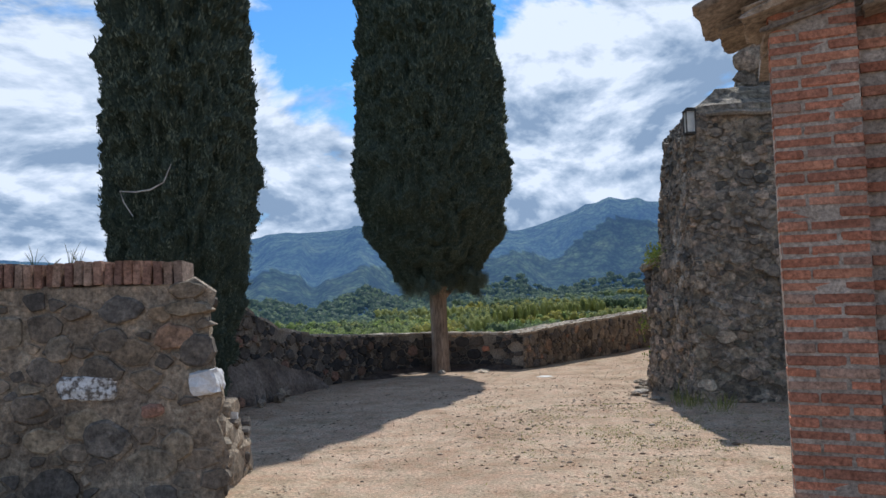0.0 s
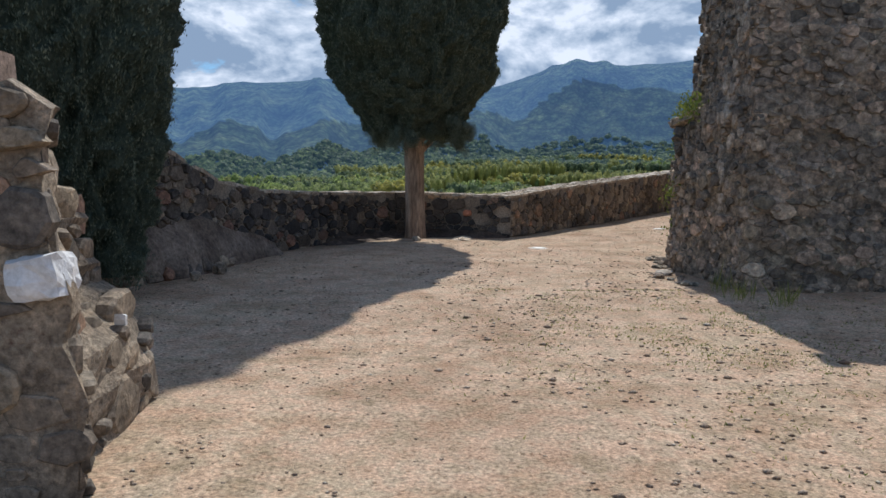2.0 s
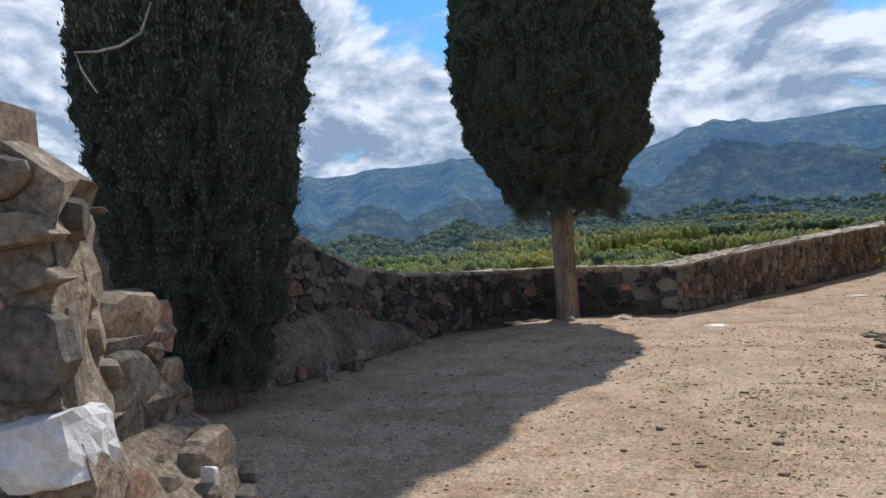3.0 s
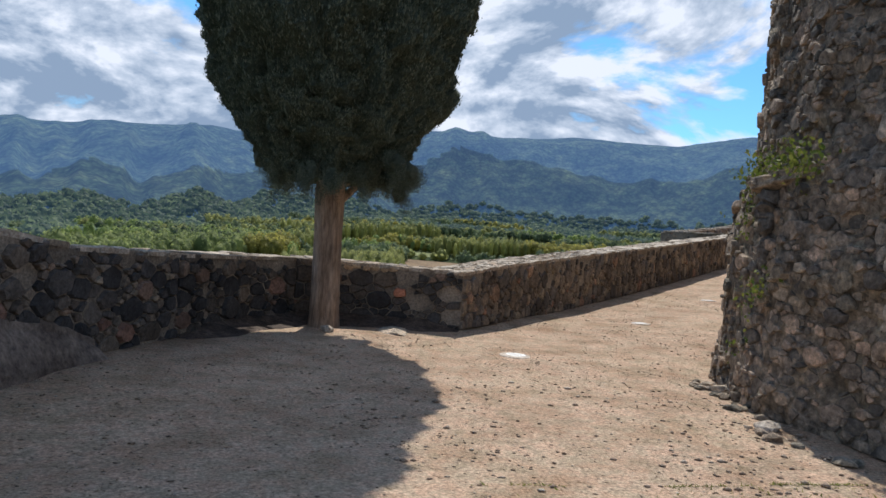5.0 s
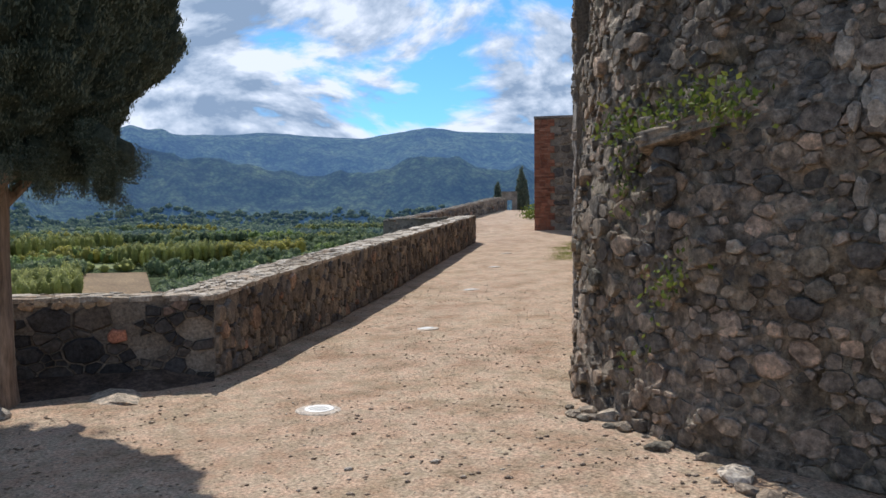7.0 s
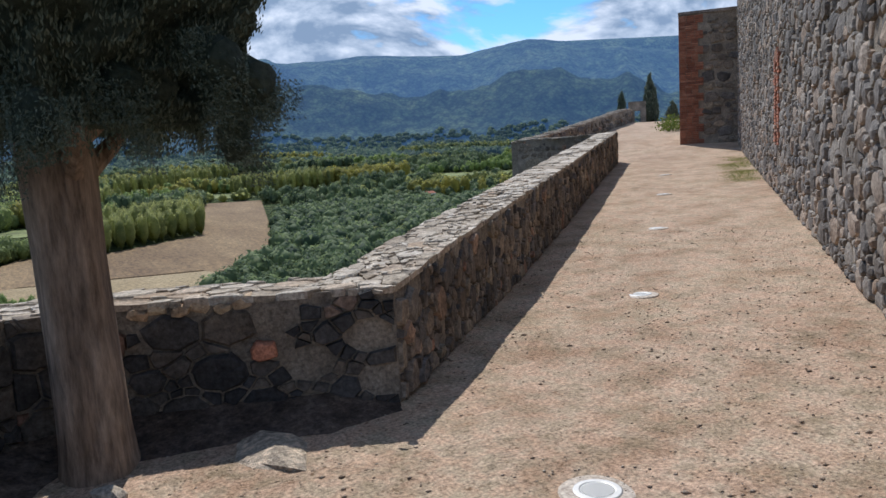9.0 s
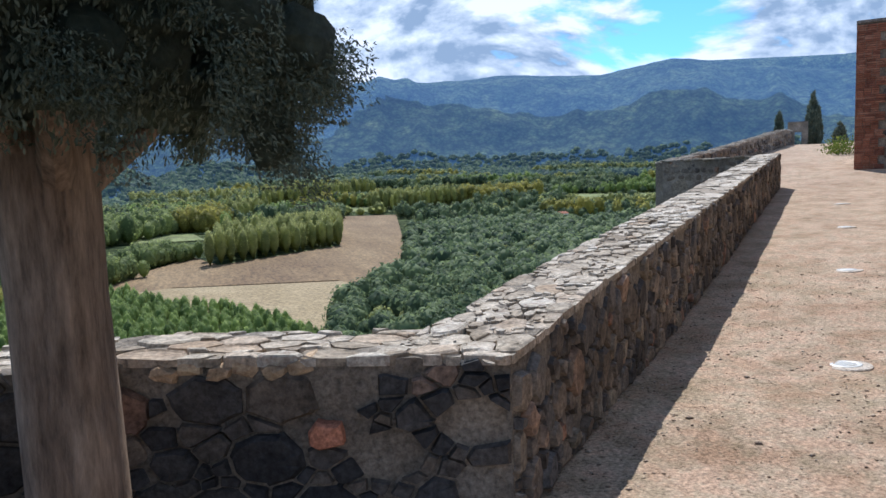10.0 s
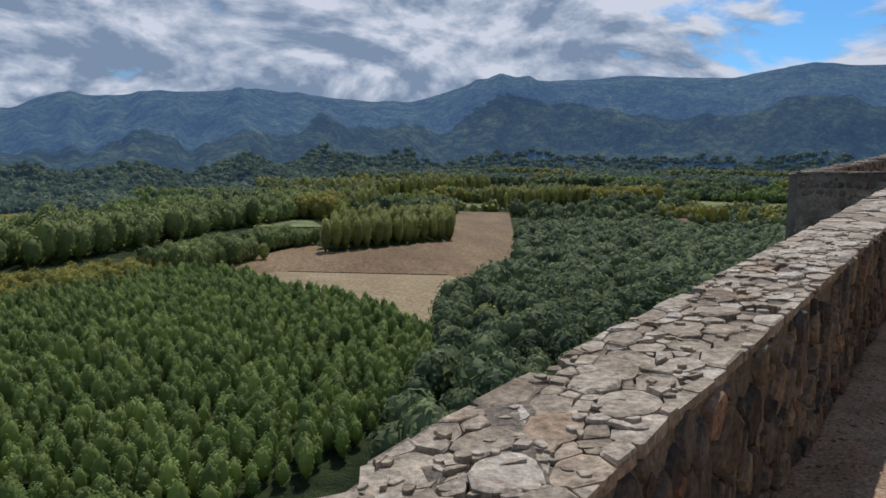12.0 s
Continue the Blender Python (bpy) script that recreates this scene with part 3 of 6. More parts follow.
def face_stones(line, top, seed, size, out=-1.0, depth=0.09, ratio=(0.8, 1.9), proud=0.012, keep=lambda s, z: True, snug=1.0):
    at, total = along_line(line)

    def place(s, z):
        p, d = at(s)
        n = Vector((-d.y, d.x, 0)) * out
        return (p.x + n.x * proud, p.y + n.y * proud, rise(p.x, p.y) + z), Vector((d.x, d.y, 0)), Vector((0, 0, 1)), n

    def height(s):
        p, _ = at(s)
        return top(p.x, p.y) - rise(p.x, p.y)
    return rubble_spots(seed, total, height, place, size, keep, depth, ratio, True, snug)


def wall_cells(line, top, seed, size, keep=lambda s, z: True, **how):
    """Angular rubble on the inner face of a wall along a line."""
    at, total = along_line(line)

    def place(s, z):
        p, d = at(s)
        return (p.x, p.y, rise(p.x, p.y) + z), (d.x, d.y, 0), (0, 0, 1), (d.y, -d.x, 0)

    def height(s):
        p, _ = at(s)
        return top(p.x, p.y) - rise(p.x, p.y) + 0.02
    return masonry(seed, total, height, place, size, keep, **how)


def cap_cells(line, top, thick, seed, size, **how):
    """Flat irregular flags over the top of a wall along a line."""
    at, total = along_line(line)

    def place(s, c):
        p, d = at(min(max(s, 0.02), total))
        o = Vector((-d.y, d.x))
        q = p + o * (c - 0.02)
        e = top(p.x + d.x * 0.1, p.y + d.y * 0.1) - top(p.x, p.y)
        u = Vector((d.x * 0.1, d.y * 0.1, e)).normalized()
        v = Vector((o.x, o.y, 0))
        return (q.x, q.y, top(p.x, p.y) + 0.026), u, v, u.cross(v)
    return masonry(seed, total, thick + 0.05, place, size, **how)


def cap_stones(line, top, thick, seed, size=0.14):
    r = random.Random(seed)
    at, total = along_line(line)
    spots, s = [], 0.0
    while s < total:
        c = 0.0
        w = size * r.uniform(0.75, 1.3)
        while c < thick - 0.03:
            h = size * r.uniform(0.6, 1.5)
            cc = min(c + h / 2, thick - h * 0.28)
            ss = min(max(s + w / 2 + r.uniform(-0.05, 0.05), 0), total)
            p, d = at(ss)
            o = Vector((-d.y, d.x))
            q = p + o * cc
            spots.append(stone_matrix((q.x, q.y, top(p.x, p.y) + r.uniform(-0.022, 0.008)), (d.x, d.y, 0), (o.x, o.y, r.uniform(-0.06, 0.06)), Vector((r.uniform(-0.06, 0.06), r.uniform(-0.06, 0.06), 1)).normalized(), w * r.uniform(1.2, 1.65), h * r.uniform(1.1, 1.5), r.uniform(0.035, 0.07), r.uniform(-0.8, 0.8)))
            c += h
        s += w
    return spots


def parapets():
    bend = thing("parapet_wall_bend", (0.7, 22.05, 0), "low rubble stone parapet, dark stones, broken flat cap behind cypress", "wall", "", "structure")
    bend.location = (0, 0, 0)
    ribbon_wall("core", LOW, low_top, 0.58, 9, MORTAR, bend, seed=2)
    spot = lambda s, z: abs(s - 1.57) > 0.14 or abs(z - 0.52) > 0.1
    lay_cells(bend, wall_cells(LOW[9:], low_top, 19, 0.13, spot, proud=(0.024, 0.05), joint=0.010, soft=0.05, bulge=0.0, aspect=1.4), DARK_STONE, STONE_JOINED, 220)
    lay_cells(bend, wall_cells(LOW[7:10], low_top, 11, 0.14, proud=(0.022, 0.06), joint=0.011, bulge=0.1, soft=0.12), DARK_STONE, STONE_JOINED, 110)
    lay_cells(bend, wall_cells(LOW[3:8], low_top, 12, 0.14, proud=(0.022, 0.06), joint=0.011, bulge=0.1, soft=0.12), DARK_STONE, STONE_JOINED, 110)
    flags = {"proud": (-0.012, 0.016), "joint": 0.005, "depth": 0.045, "aspect": 1.4, "soft": 0.1, "missing": 0.1, "bulge": 0.05, "tilt": 0.055}
    lay_cells(bend, cap_cells(LOW[9:], low_top, 0.6, 13, 0.125, **flags), CAP, CAP_JOINED, 100, "cap_stone")
    lay_cells(bend, cap_cells(LOW[:10], low_top, 0.6, 14, 0.2, **flags), CAP, CAP_JOINED, 0, "cap_stone", "flat pale cap stones")
    way = (Vector(LOW[11]) - Vector(LOW[10])).normalized()
    u, n = Vector((way.x, way.y, 0)), Vector((way.y, -way.x, 0))
    chips = [stone_matrix((2.85 + 0.13 * k - n.x * 0.05, 22.36 - 0.045 * k - n.y * 0.03 * (k % 2), 0.825 + 0.02 * (k % 2)), u, Vector((0, 0, 1)), n, 0.15, 0.09, 0.2, 0.3 * (k % 3 - 1)) for k in range(6)]
    lay(bend, chips, TAN, TAN, limit=6, name="chipped_stone")
    lay(bend, [stone_matrix((3.6 + n.x * 0.05, 22.06 + n.y * 0.05, 0.52), u, Vector((0, 0, 1)), n, 0.19, 0.15, 0.1, 0.1)], BRICK, BRICK, limit=1, name="brick_fragment")
    run = thing("parapet_wall_run", (0, 0, 0), "long rubble stone parapet with flat sunlit cap stones beside path", "wall", "", "structure")
    ribbon_wall("core", RUN, run_top, 0.58, 9, MORTAR, run, seed=3)
    mid = tuple(Vector(RUN[0]).lerp(Vector(RUN[1]), 0.34))
    how = {"proud": (0.02, 0.055), "joint": 0.011, "aspect": 0.8, "bulge": 0.1, "soft": 0.12}
    lay_cells(run, wall_cells([RUN[0], mid], run_top, 21, 0.165, **how), STONE, STONE_JOINED, 280)
    lay_cells(run, wall_cells([mid, RUN[1]], run_top, 22, 0.2, **how), STONE, STONE_JOINED, 0)
    near_caps = cap_cells([RUN[0], mid], run_top, 0.6, 23, 0.115, **flags)
    near_caps.sort(key=lambda c: (Vector(c[0].translation[:2]) - Vector(RUN[0])).length)
    lay_cells(run, near_caps, CAP, CAP_JOINED, 280, "cap_stone", "flat pale cap stones")
    lay_cells(run, cap_cells([mid, RUN[1]], run_top, 0.6, 24, 0.24, **flags), CAP, CAP_JOINED, 0, "cap_stone", "flat pale cap stones")
    # chips and loose flakes over the cap
    r = random.Random(77)
    flakes = []
    for k in range(300):
        t, c = r.uniform(-0.1, 7.5) if k % 3 else r.uniform(-0.2, 1.5), r.uniform(0.0, 0.58)
        x, y = KINK.x + ALONG.x * t - ALONG.y * c, KINK.y + ALONG.y * t + ALONG.x * c
        flakes.append(stone_matrix((x, y, run_top(x, y) + r.uniform(0.018, 0.034)), (ALONG.x, ALONG.y, 0.07), (-ALONG.y, ALONG.x, r.uniform(-0.12, 0.12)), Vector((r.uniform(-0.12, 0.12), r.uniform(-0.12, 0.12), 1)), r.uniform(0.02, 0.09), r.uniform(0.015, 0.06), r.uniform(0.008, 0.022), r.uniform(0, 3)))
    lay(run, flakes, CAP, CAP_JOINED, "flat", 0, "chip", "small stone flakes on the cap")

    def far_top(x, y):
        return float(np.interp(x, (18.9, 23.7, 34.0, 38.5), (2.3, 2.84, 4.28, 4.5)))
    bast = thing("bastion_wall", (0, 0, 0), "far stone bastion parapet jutting out over valley", "wall", "", "structure")
    ribbon_wall("core", [BASTION[0], BASTION[1]], lambda x, y: 2.36, 0.5, 9, MORTAR, bast, seed=4)
    ribbon_wall("core", BASTION[1:], far_top, 0.5, 9, MORTAR, bast, seed=5)
    lay(bast, face_stones(BASTION[1:], far_top, 31, 0.3), STONE, STONE_JOINED, limit=0)
    at, total = along_line([BASTION[0], BASTION[1]])
    outer = grow([BASTION[0], BASTION[1]], 0.5)
    at2, total2 = along_line(outer)

    def place(s, z):
        p, d = at2(s)
        n = Vector((-d.y, d.x, 0))
        return (p.x, p.y, -1.0 + z), Vector((d.x, d.y, 0)), Vector((0, 0, 1)), n
    lay(bast, rubble_spots(32, total2, 3.3, place, 0.3), STONE, STONE_JOINED, limit=0)
    lay(bast, cap_stones([BASTION[0], BASTION[1]], lambda x, y: 2.37, 0.5, 33, 0.3) + cap_stones(BASTION[1:], far_top, 0.5, 34, 0.35), CAP, CAP_JOINED, "flat", 0, "cap_stone")


parapets()


# ---- near ruined wall by the start ----
def extruded(name, outline, y0, y1, mat, parent, jag=0.015, seed=1, taper=0.0):
    """A slab with the given outline in x and z, from y0 to y1, with a broken edge."""
    r = random.Random(seed)
    pts = []
    for a, b in zip(outline, outline[1:] + outline[:1]):
        n = max(1, int(math.dist(a, b) / 0.09))
        pts += [(a[0] + (b[0] - a[0]) * k / n + (r.uniform(-jag, jag) if k else 0), a[1] + (b[1] - a[1]) * k / n + (r.uniform(-jag, jag) if k else 0)) for k in range(n)]
    n = len(pts)
    layers = 5
    verts = []
    for k in range(layers):
        y = y0 + (y1 - y0) * k / (layers - 1)
        f = 0.02 if k in (0, layers - 1) else 0.0
        verts += [(x - f - (taper * k / (layers - 1) if x > 0.2 else 0) + r.uniform(-jag, jag) * 1.5, y + r.uniform(-jag, jag) * 0.5, z - (f if z > 0.1 else 0)) for x, z in pts]
    faces = [tuple(range(n))[::-1], tuple(range((layers - 1) * n, layers * n))]
    for k in range(layers - 1):
        for i in range(n):
            faces.append((k * n + i, k * n + (i + 1) % n, (k + 1) * n + (i + 1) % n, (k + 1) * n + i))
    return part_mesh(name, raw(name, verts, faces), mat, parent)


WALL_END = ((0.0, 0.97), (0.2, 0.95), (0.45, 1.0), (0.7, 0.93), (0.99, 0.94), (1.2, 0.88), (1.45, 0.85), (1.64, 0.90), (1.75, 0.76), (1.88, 0.62))


def near_wall():
    w = thing("broken_wall", (0, 0, 0), "broken rubble wall with brick soldier coping and white stone", "wall", "", "structure")
    end = [(x, z) for z, x in WALL_END]
    core = extruded("core", [(-5.0, -0.1), (0.97, -0.1)] + end[:-1] + [(0.62, 1.70), (-5.0, 1.66)], 10.06, 10.56, WALL_MORTAR, w, 0.02, 5, 0.24)
    right = lambda z: float(np.interp(z, [a for a, _ in WALL_END], [b for _, b in WALL_END]))

    def place(s, z):
        return (s - 3.2, 10.05, z), Vector((1, 0, 0)), Vector((0, 0, 1)), Vector((0, -1, 0))
    face = lambda s, z: s - 3.2 < right(z) - 0.05 and not (math.hypot(s - 3.2 - 0.82, z - 0.92) < 0.17) and z < 1.66 and not (abs(s - 3.2 + 0.06) < 0.24 and abs(z - 0.93) < 0.11) and not (abs(s - 3.62) < 0.1 and abs(z - 0.76) < 0.08)
    big = masonry(41, 4.3, 1.72, place, 0.15, face, joint=0.02, proud=(0.006, 0.016), soft=0.17, missing=0.36, bulge=0.0, aspect=1.5)
    r = random.Random(44)
    for x, z, a, b in ((0.74, 1.2, 0.15, 0.15), (0.66, 1.5, 0.2, 0.06), (0.66, 1.64, 0.15, 0.07), (0.1, 1.28, 0.14, 0.1), (-0.28, 1.22, 0.11, 0.12), (0.08, 0.55, 0.2, 0.15), (0.6, 0.5, 0.13, 0.12), (-0.5, 0.8, 0.16, 0.1)):
        round_off = [(a * math.cos(k * 0.785) * r.uniform(0.85, 1.08), b * math.sin(k * 0.785) * r.uniform(0.85, 1.08)) for k in range(8)]
        big.append((Matrix(((1, 0, 0, x), (0, 0, -1, 10.05), (0, 1, 0, z), (0, 0, 0, 1))), *cell_stone(round_off, r, 0.0, r.uniform(0.02, 0.03), 0.06, 0.25, 0.1)))
    big.sort(key=lambda c: -c[0].translation.x)
    lay_cells(w, big, WALL_STONE, STONE_JOINED, 290)

    def end_place(s, z):
        return (right(z) - 0.03 - 0.48 * s, 10.08 + s, z), Vector((-0.43, 0.9, 0)), Vector((0, 0, 1)), Vector((0.9, 0.43, 0))
    lay_cells(w, masonry(42, 0.46, 1.6, end_place, 0.17, lambda s, z: z < 0.8 or z > 1.05, joint=0.02, proud=(0.0, 0.05)), WALL_STONE, STONE_JOINED, 60)
    # soldier bricks of the coping
    r = random.Random(6)
    bm = bmesh.new()
    box(bm, -0.032, 0.032, -0.14, 0.14, -0.09, 0.09, 0.006)
    brick = part("brick", bm, COPING_BRICK, w)
    for k in range(74):
        x = 0.585 - k * 0.074
        ob = brick if k == 0 else new("brick", brick.data)
        ob.parent = w
        ob.matrix_basis = pose(x + r.uniform(-0.006, 0.006), 10.19 + r.uniform(-0.015, 0.015), 1.775 + r.uniform(-0.014, 0.01) - (0.008 if x < -0.3 else 0), r.uniform(-3, 3), r.uniform(-4, 4), r.uniform(-3, 3))
    bm = bmesh.new()
    box(bm, -5.0, 0.42, 10.33, 10.55, 1.64, 1.82, 0.03)
    part("coping_back", bm, WALL_MORTAR, w)
    for name, mat, x, z, a, b, d, tilt, label in (("white_block", WHITE_STONE, 0.80, 0.955, 0.21, 0.18, 0.2, -0.16, "whitewashed corner stone"), ("pale_stone", FLAKED, -0.06, 0.93, 0.40, 0.17, 0.10, 0.03, "flaking whitewashed stone"), ("brick_fragment", BRICK, 0.42, 0.76, 0.15, 0.09, 0.10, -0.1, "orange brick fragment")):
        bm = bmesh.new()
        bmesh.ops.create_cube(bm, size=1)
        bmesh.ops.subdivide_edges(bm, edges=bm.edges[:], cuts=4, use_grid_fill=True)
        m = Matrix.LocRotScale((x, 10.1 if d > 0.15 else 10.07, z), Euler((0, tilt, 0)), (a, d, b))
        for v in bm.verts:
            v.co = v.co.lerp(v.co.normalized() * 0.62, 0.42) + noise.noise_vector(v.co * 2.6 + Vector((x * 9, 0, 0))) * 0.11
            v.co = m @ v.co
        part(name, bm, mat, w, label)
    # stepped stub behind the broken end
    st = thing("wall_stub", (0, 0, 0), "low stepped rubble stub behind the broken wall", "wall", "", "structure")
    stub_end = ((0.0, 0.78), (0.5, 0.74), (0.6, 0.6), (0.75, 0.44), (1.2, 0.38), (1.28, 0.2))
    extruded("core", [(-4.0, -0.1), (0.78, -0.1)] + [(x, z) for z, x in stub_end] + [(-4.0, 1.3)], 10.58, 11.5, WALL_MORTAR, st, 0.03, 8)
    sr = lambda z: float(np.interp(z, [a for a, _ in stub_end], [b for _, b in stub_end]))

    def stub_place(s, z):
        return (sr(z), 10.62 + s, z), Vector((0, 1, 0)), Vector((0, 0, 1)), Vector((1, 0, 0))
    lay_cells(st, masonry(43, 0.9, 1.3, stub_place, 0.2, joint=0.02, proud=(0.0, 0.05)), WALL_STONE, STONE_JOINED, 60)
    lay(st, [stone_matrix((0.73, 11.1, 0.56), (0, 1, 0), (0, 0, 1), (1, 0, 0), 0.06, 0.09, 0.06, 0.2)], WHITE_STONE, WHITE_STONE, limit=1, name="white_chip")
    # dry stalks on the wall's top
    for k, (x, h) in enumerate(((-0.62, 0.22), (-0.34, 0.24), (-0.27, 0.2), (-0.48, 0.12))):
        t = thing("dry_weed", (x, 10.3, 1.82), "thin dry weed on top of the wall", "weed", "weeds on the wall")
        bm = bmesh.new()
        for j in range(7):
            a, l = r.uniform(0, 6.28), h * r.uniform(0.6, 1)
            tube(bm, [(0, 0, 0), (math.cos(a) * 0.03, math.sin(a) * 0.03, l * 0.6), (math.cos(a) * 0.07, math.sin(a) * 0.07, l)], [0.003, 0.002, 0.001], 4)
        part("stalks", bm, GRASS, t)


near_wall()


# ---- brick pier with slab roof ----
def brick_pier():
    p = thing("brick_pier", (4.52, 8.76, 0), "red brick pier with pale mortar joints under slab roof", "pier", "", "structure")
    p.rotation_euler = (0, 0, radians(-22))
    bm = bmesh.new()
    box(bm, 0.006, 0.455, 0.005, 0.24, -0.1, 3.2)
    part("core", bm, BRICK_MORTAR, p)
    r = random.Random(9)
    course = 0.069

    def brick_mesh(l):
        bm = bmesh.new()
        box(bm, -l / 2, l / 2, -0.06, 0.06, -0.0265, 0.0265, 0.006)
        for v in bm.verts:
            v.co += noise.noise_vector(v.co * 14 + Vector((l * 30, 0, 0))) * 0.004
        me = bpy.data.meshes.new("brick")
        bm.to_mesh(me)
        bm.free()
        me.materials.append(BRICK)
        return me
    full, half = [brick_mesh(0.295 + 0.002 * k) for k in range(3)], [brick_mesh(0.145 + 0.002 * k) for k in range(3)]

    def put(me, x, y, z, turn):
        ob = new("brick", me)
        ob.parent = p
        ob.matrix_basis = pose(x + r.uniform(-0.004, 0.004), y + r.uniform(-0.005, 0.005), z, r.uniform(-1, 1), r.uniform(-1, 1), turn + r.uniform(-1, 1))
    for k in range(46):
        z = 0.03 + k * course
        order = ((half, 0.075), (full, 0.31)) if k % 2 else ((full, 0.15), (half, 0.385))
        for group, x in order:
            put(r.choice(group), x, 0.06, z, 0)
    # set-back brick wall beyond the pier
    wall = thing("brick_infill_wall", (4.5, 8.72, 0), "set-back red brick wall in deep shade", "wall", "", "structure")
    wall.rotation_euler = p.rotation_euler
    bm = bmesh.new()
    box(bm, 0.463, 4.5, 0.14, 0.5, -0.1, 3.6)
    part("core", bm, BRICK_MORTAR, wall)
    bm = bmesh.new()
    for k in range(50):
        for j in range(5):
            x = 0.47 + j * 0.305 + (0.15 if k % 2 else 0)
            box(bm, x + 0.005, x + 0.29, 0.12, 0.22, 0.005 + k * course, 0.058 + k * course)
    part("bricks", bm, BRICK_JOINED, wall)["kind"] = "stuff"
    # roof slabs: thick stone plates, stepped out to the path
    roof = thing("slab_roof", (4.5, 8.72, 0), "rough layered stone slab eaves above the pier", "roof", "", "structure")
    roof.rotation_euler = p.rotation_euler
    bm = bmesh.new()
    box(bm, 0.0, 4.5, 0.1, 1.6, 3.2, 3.26)
    part("board", bm, SLATE, roof)
    for k in range(26):
        layer, j = k // 6, k % 6
        bm = bmesh.new()
        w, d, h = r.uniform(0.4, 0.6), r.uniform(0.4, 0.55), r.uniform(0.04, 0.075)
        bmesh.ops.create_cube(bm, size=1)
        bmesh.ops.subdivide_edges(bm, edges=bm.edges[:], cuts=3, use_grid_fill=True)
        for v in bm.verts:
            v.co += noise.noise_vector(v.co * 2.2 + Vector((k * 3.1, 0, 0))) * 0.10
            v.co = Vector((v.co.x * w, v.co.y * d, v.co.z * h))
        ob = part("slab", bm, SLATE, roof)
        ob.matrix_basis = pose(0.34 - 0.09 * layer + j * 0.32 + r.uniform(-0.08, 0.08), 0.16 + r.uniform(-0.05, 0.35), 3.06 + 0.07 * layer + j * 0.10, r.uniform(-4, 4), -16 + r.uniform(-4, 4), r.uniform(-18, 18))


brick_pier()


# ---- ruined tower beside the path ----
RUIN_LEVELS = (
    (-0.2, ((13.5, 14.9), (6.40, 15.72), (6.20, 17.35), (6.42, 18.30), (6.75, 18.95), (7.75, 19.90), (14.0, 24.0))),
    (0.5, ((13.5, 14.95), (6.42, 15.76), (6.22, 17.33), (6.46, 18.30), (6.78, 18.95), (7.75, 19.90), (14.0, 24.0))),
    (2.15, ((13.5, 15.0), (6.47, 15.82), (6.30, 17.30), (6.52, 18.28), (6.84, 18.93), (7.78, 19.90), (14.0, 24.0))),
    (2.4, ((13.5, 15.0), (6.50, 15.84), (6.48, 17.25), (6.72, 18.22), (7.00, 18.86), (7.80, 19.88), (14.0, 24.0))),
    (3.4, ((13.5, 15.0), (6.52, 15.86), (6.52, 17.25), (6.76, 18.22), (7.04, 18.86), (7.82, 19.88), (14.0, 24.0))),
    (4.45, ((13.5, 15.1), (6.66, 15.92), (6.66, 17.25), (6.85, 18.20), (7.10, 18.84), (7.86, 19.86), (14.0, 24.0))),
    (4.62, ((13.5, 15.1), (6.70, 15.95), (6.72, 17.25), (6.92, 18.20), (7.18, 18.84), (7.95, 19.86), (14.0, 24.0))),
    (4.70, ((13.5, 15.3), (6.84, 16.10), (6.95, 17.30), (7.20, 18.20), (7.45, 18.82), (8.1, 19.84), (14.0, 24.0))),
    (4.98, ((13.5, 15.5), (7.10, 16.30), (7.35, 17.30), (7.65, 18.20), (7.95, 18.80), (8.5, 19.84), (14.0, 24.0))),
    (5.15, ((13.5, 15.9), (7.80, 16.55), (8.20, 17.40), (8.60, 18.20), (8.90, 18.78), (9.40, 19.80), (14.0, 24.0))),
    (9.0, ((13.5, 16.0), (7.92, 16.60), (8.30, 17.40), (8.70, 18.20), (9.00, 18.78), (9.50, 19.80), (14.0, 24.0))))


def ruin_relief(x, y, z):
    """The worn, pitted surface of the tower."""
    p = Vector((x, y, z))
    v = noise.noise_vector(p * 1.3) * 0.10 + noise.noise_vector(p * 4.1) * 0.07
    pit = noise.noise(p * 2.3 + Vector((5, 0, 0)))
    return v + noise.noise_vector(p * 10.5) * (0.035 if z < 5 else 0.02) - Vector((-0.10, 0, 0)) * max(0, pit - 0.28)


def ruin_plan(z):
    zs = [l[0] for l in RUIN_LEVELS]
    n = len(RUIN_LEVELS[0][1])
    return [(float(np.interp(z, zs, [l[1][k][0] for l in RUIN_LEVELS])), float(np.interp(z, zs, [l[1][k][1] for l in RUIN_LEVELS]))) for k in range(n)]


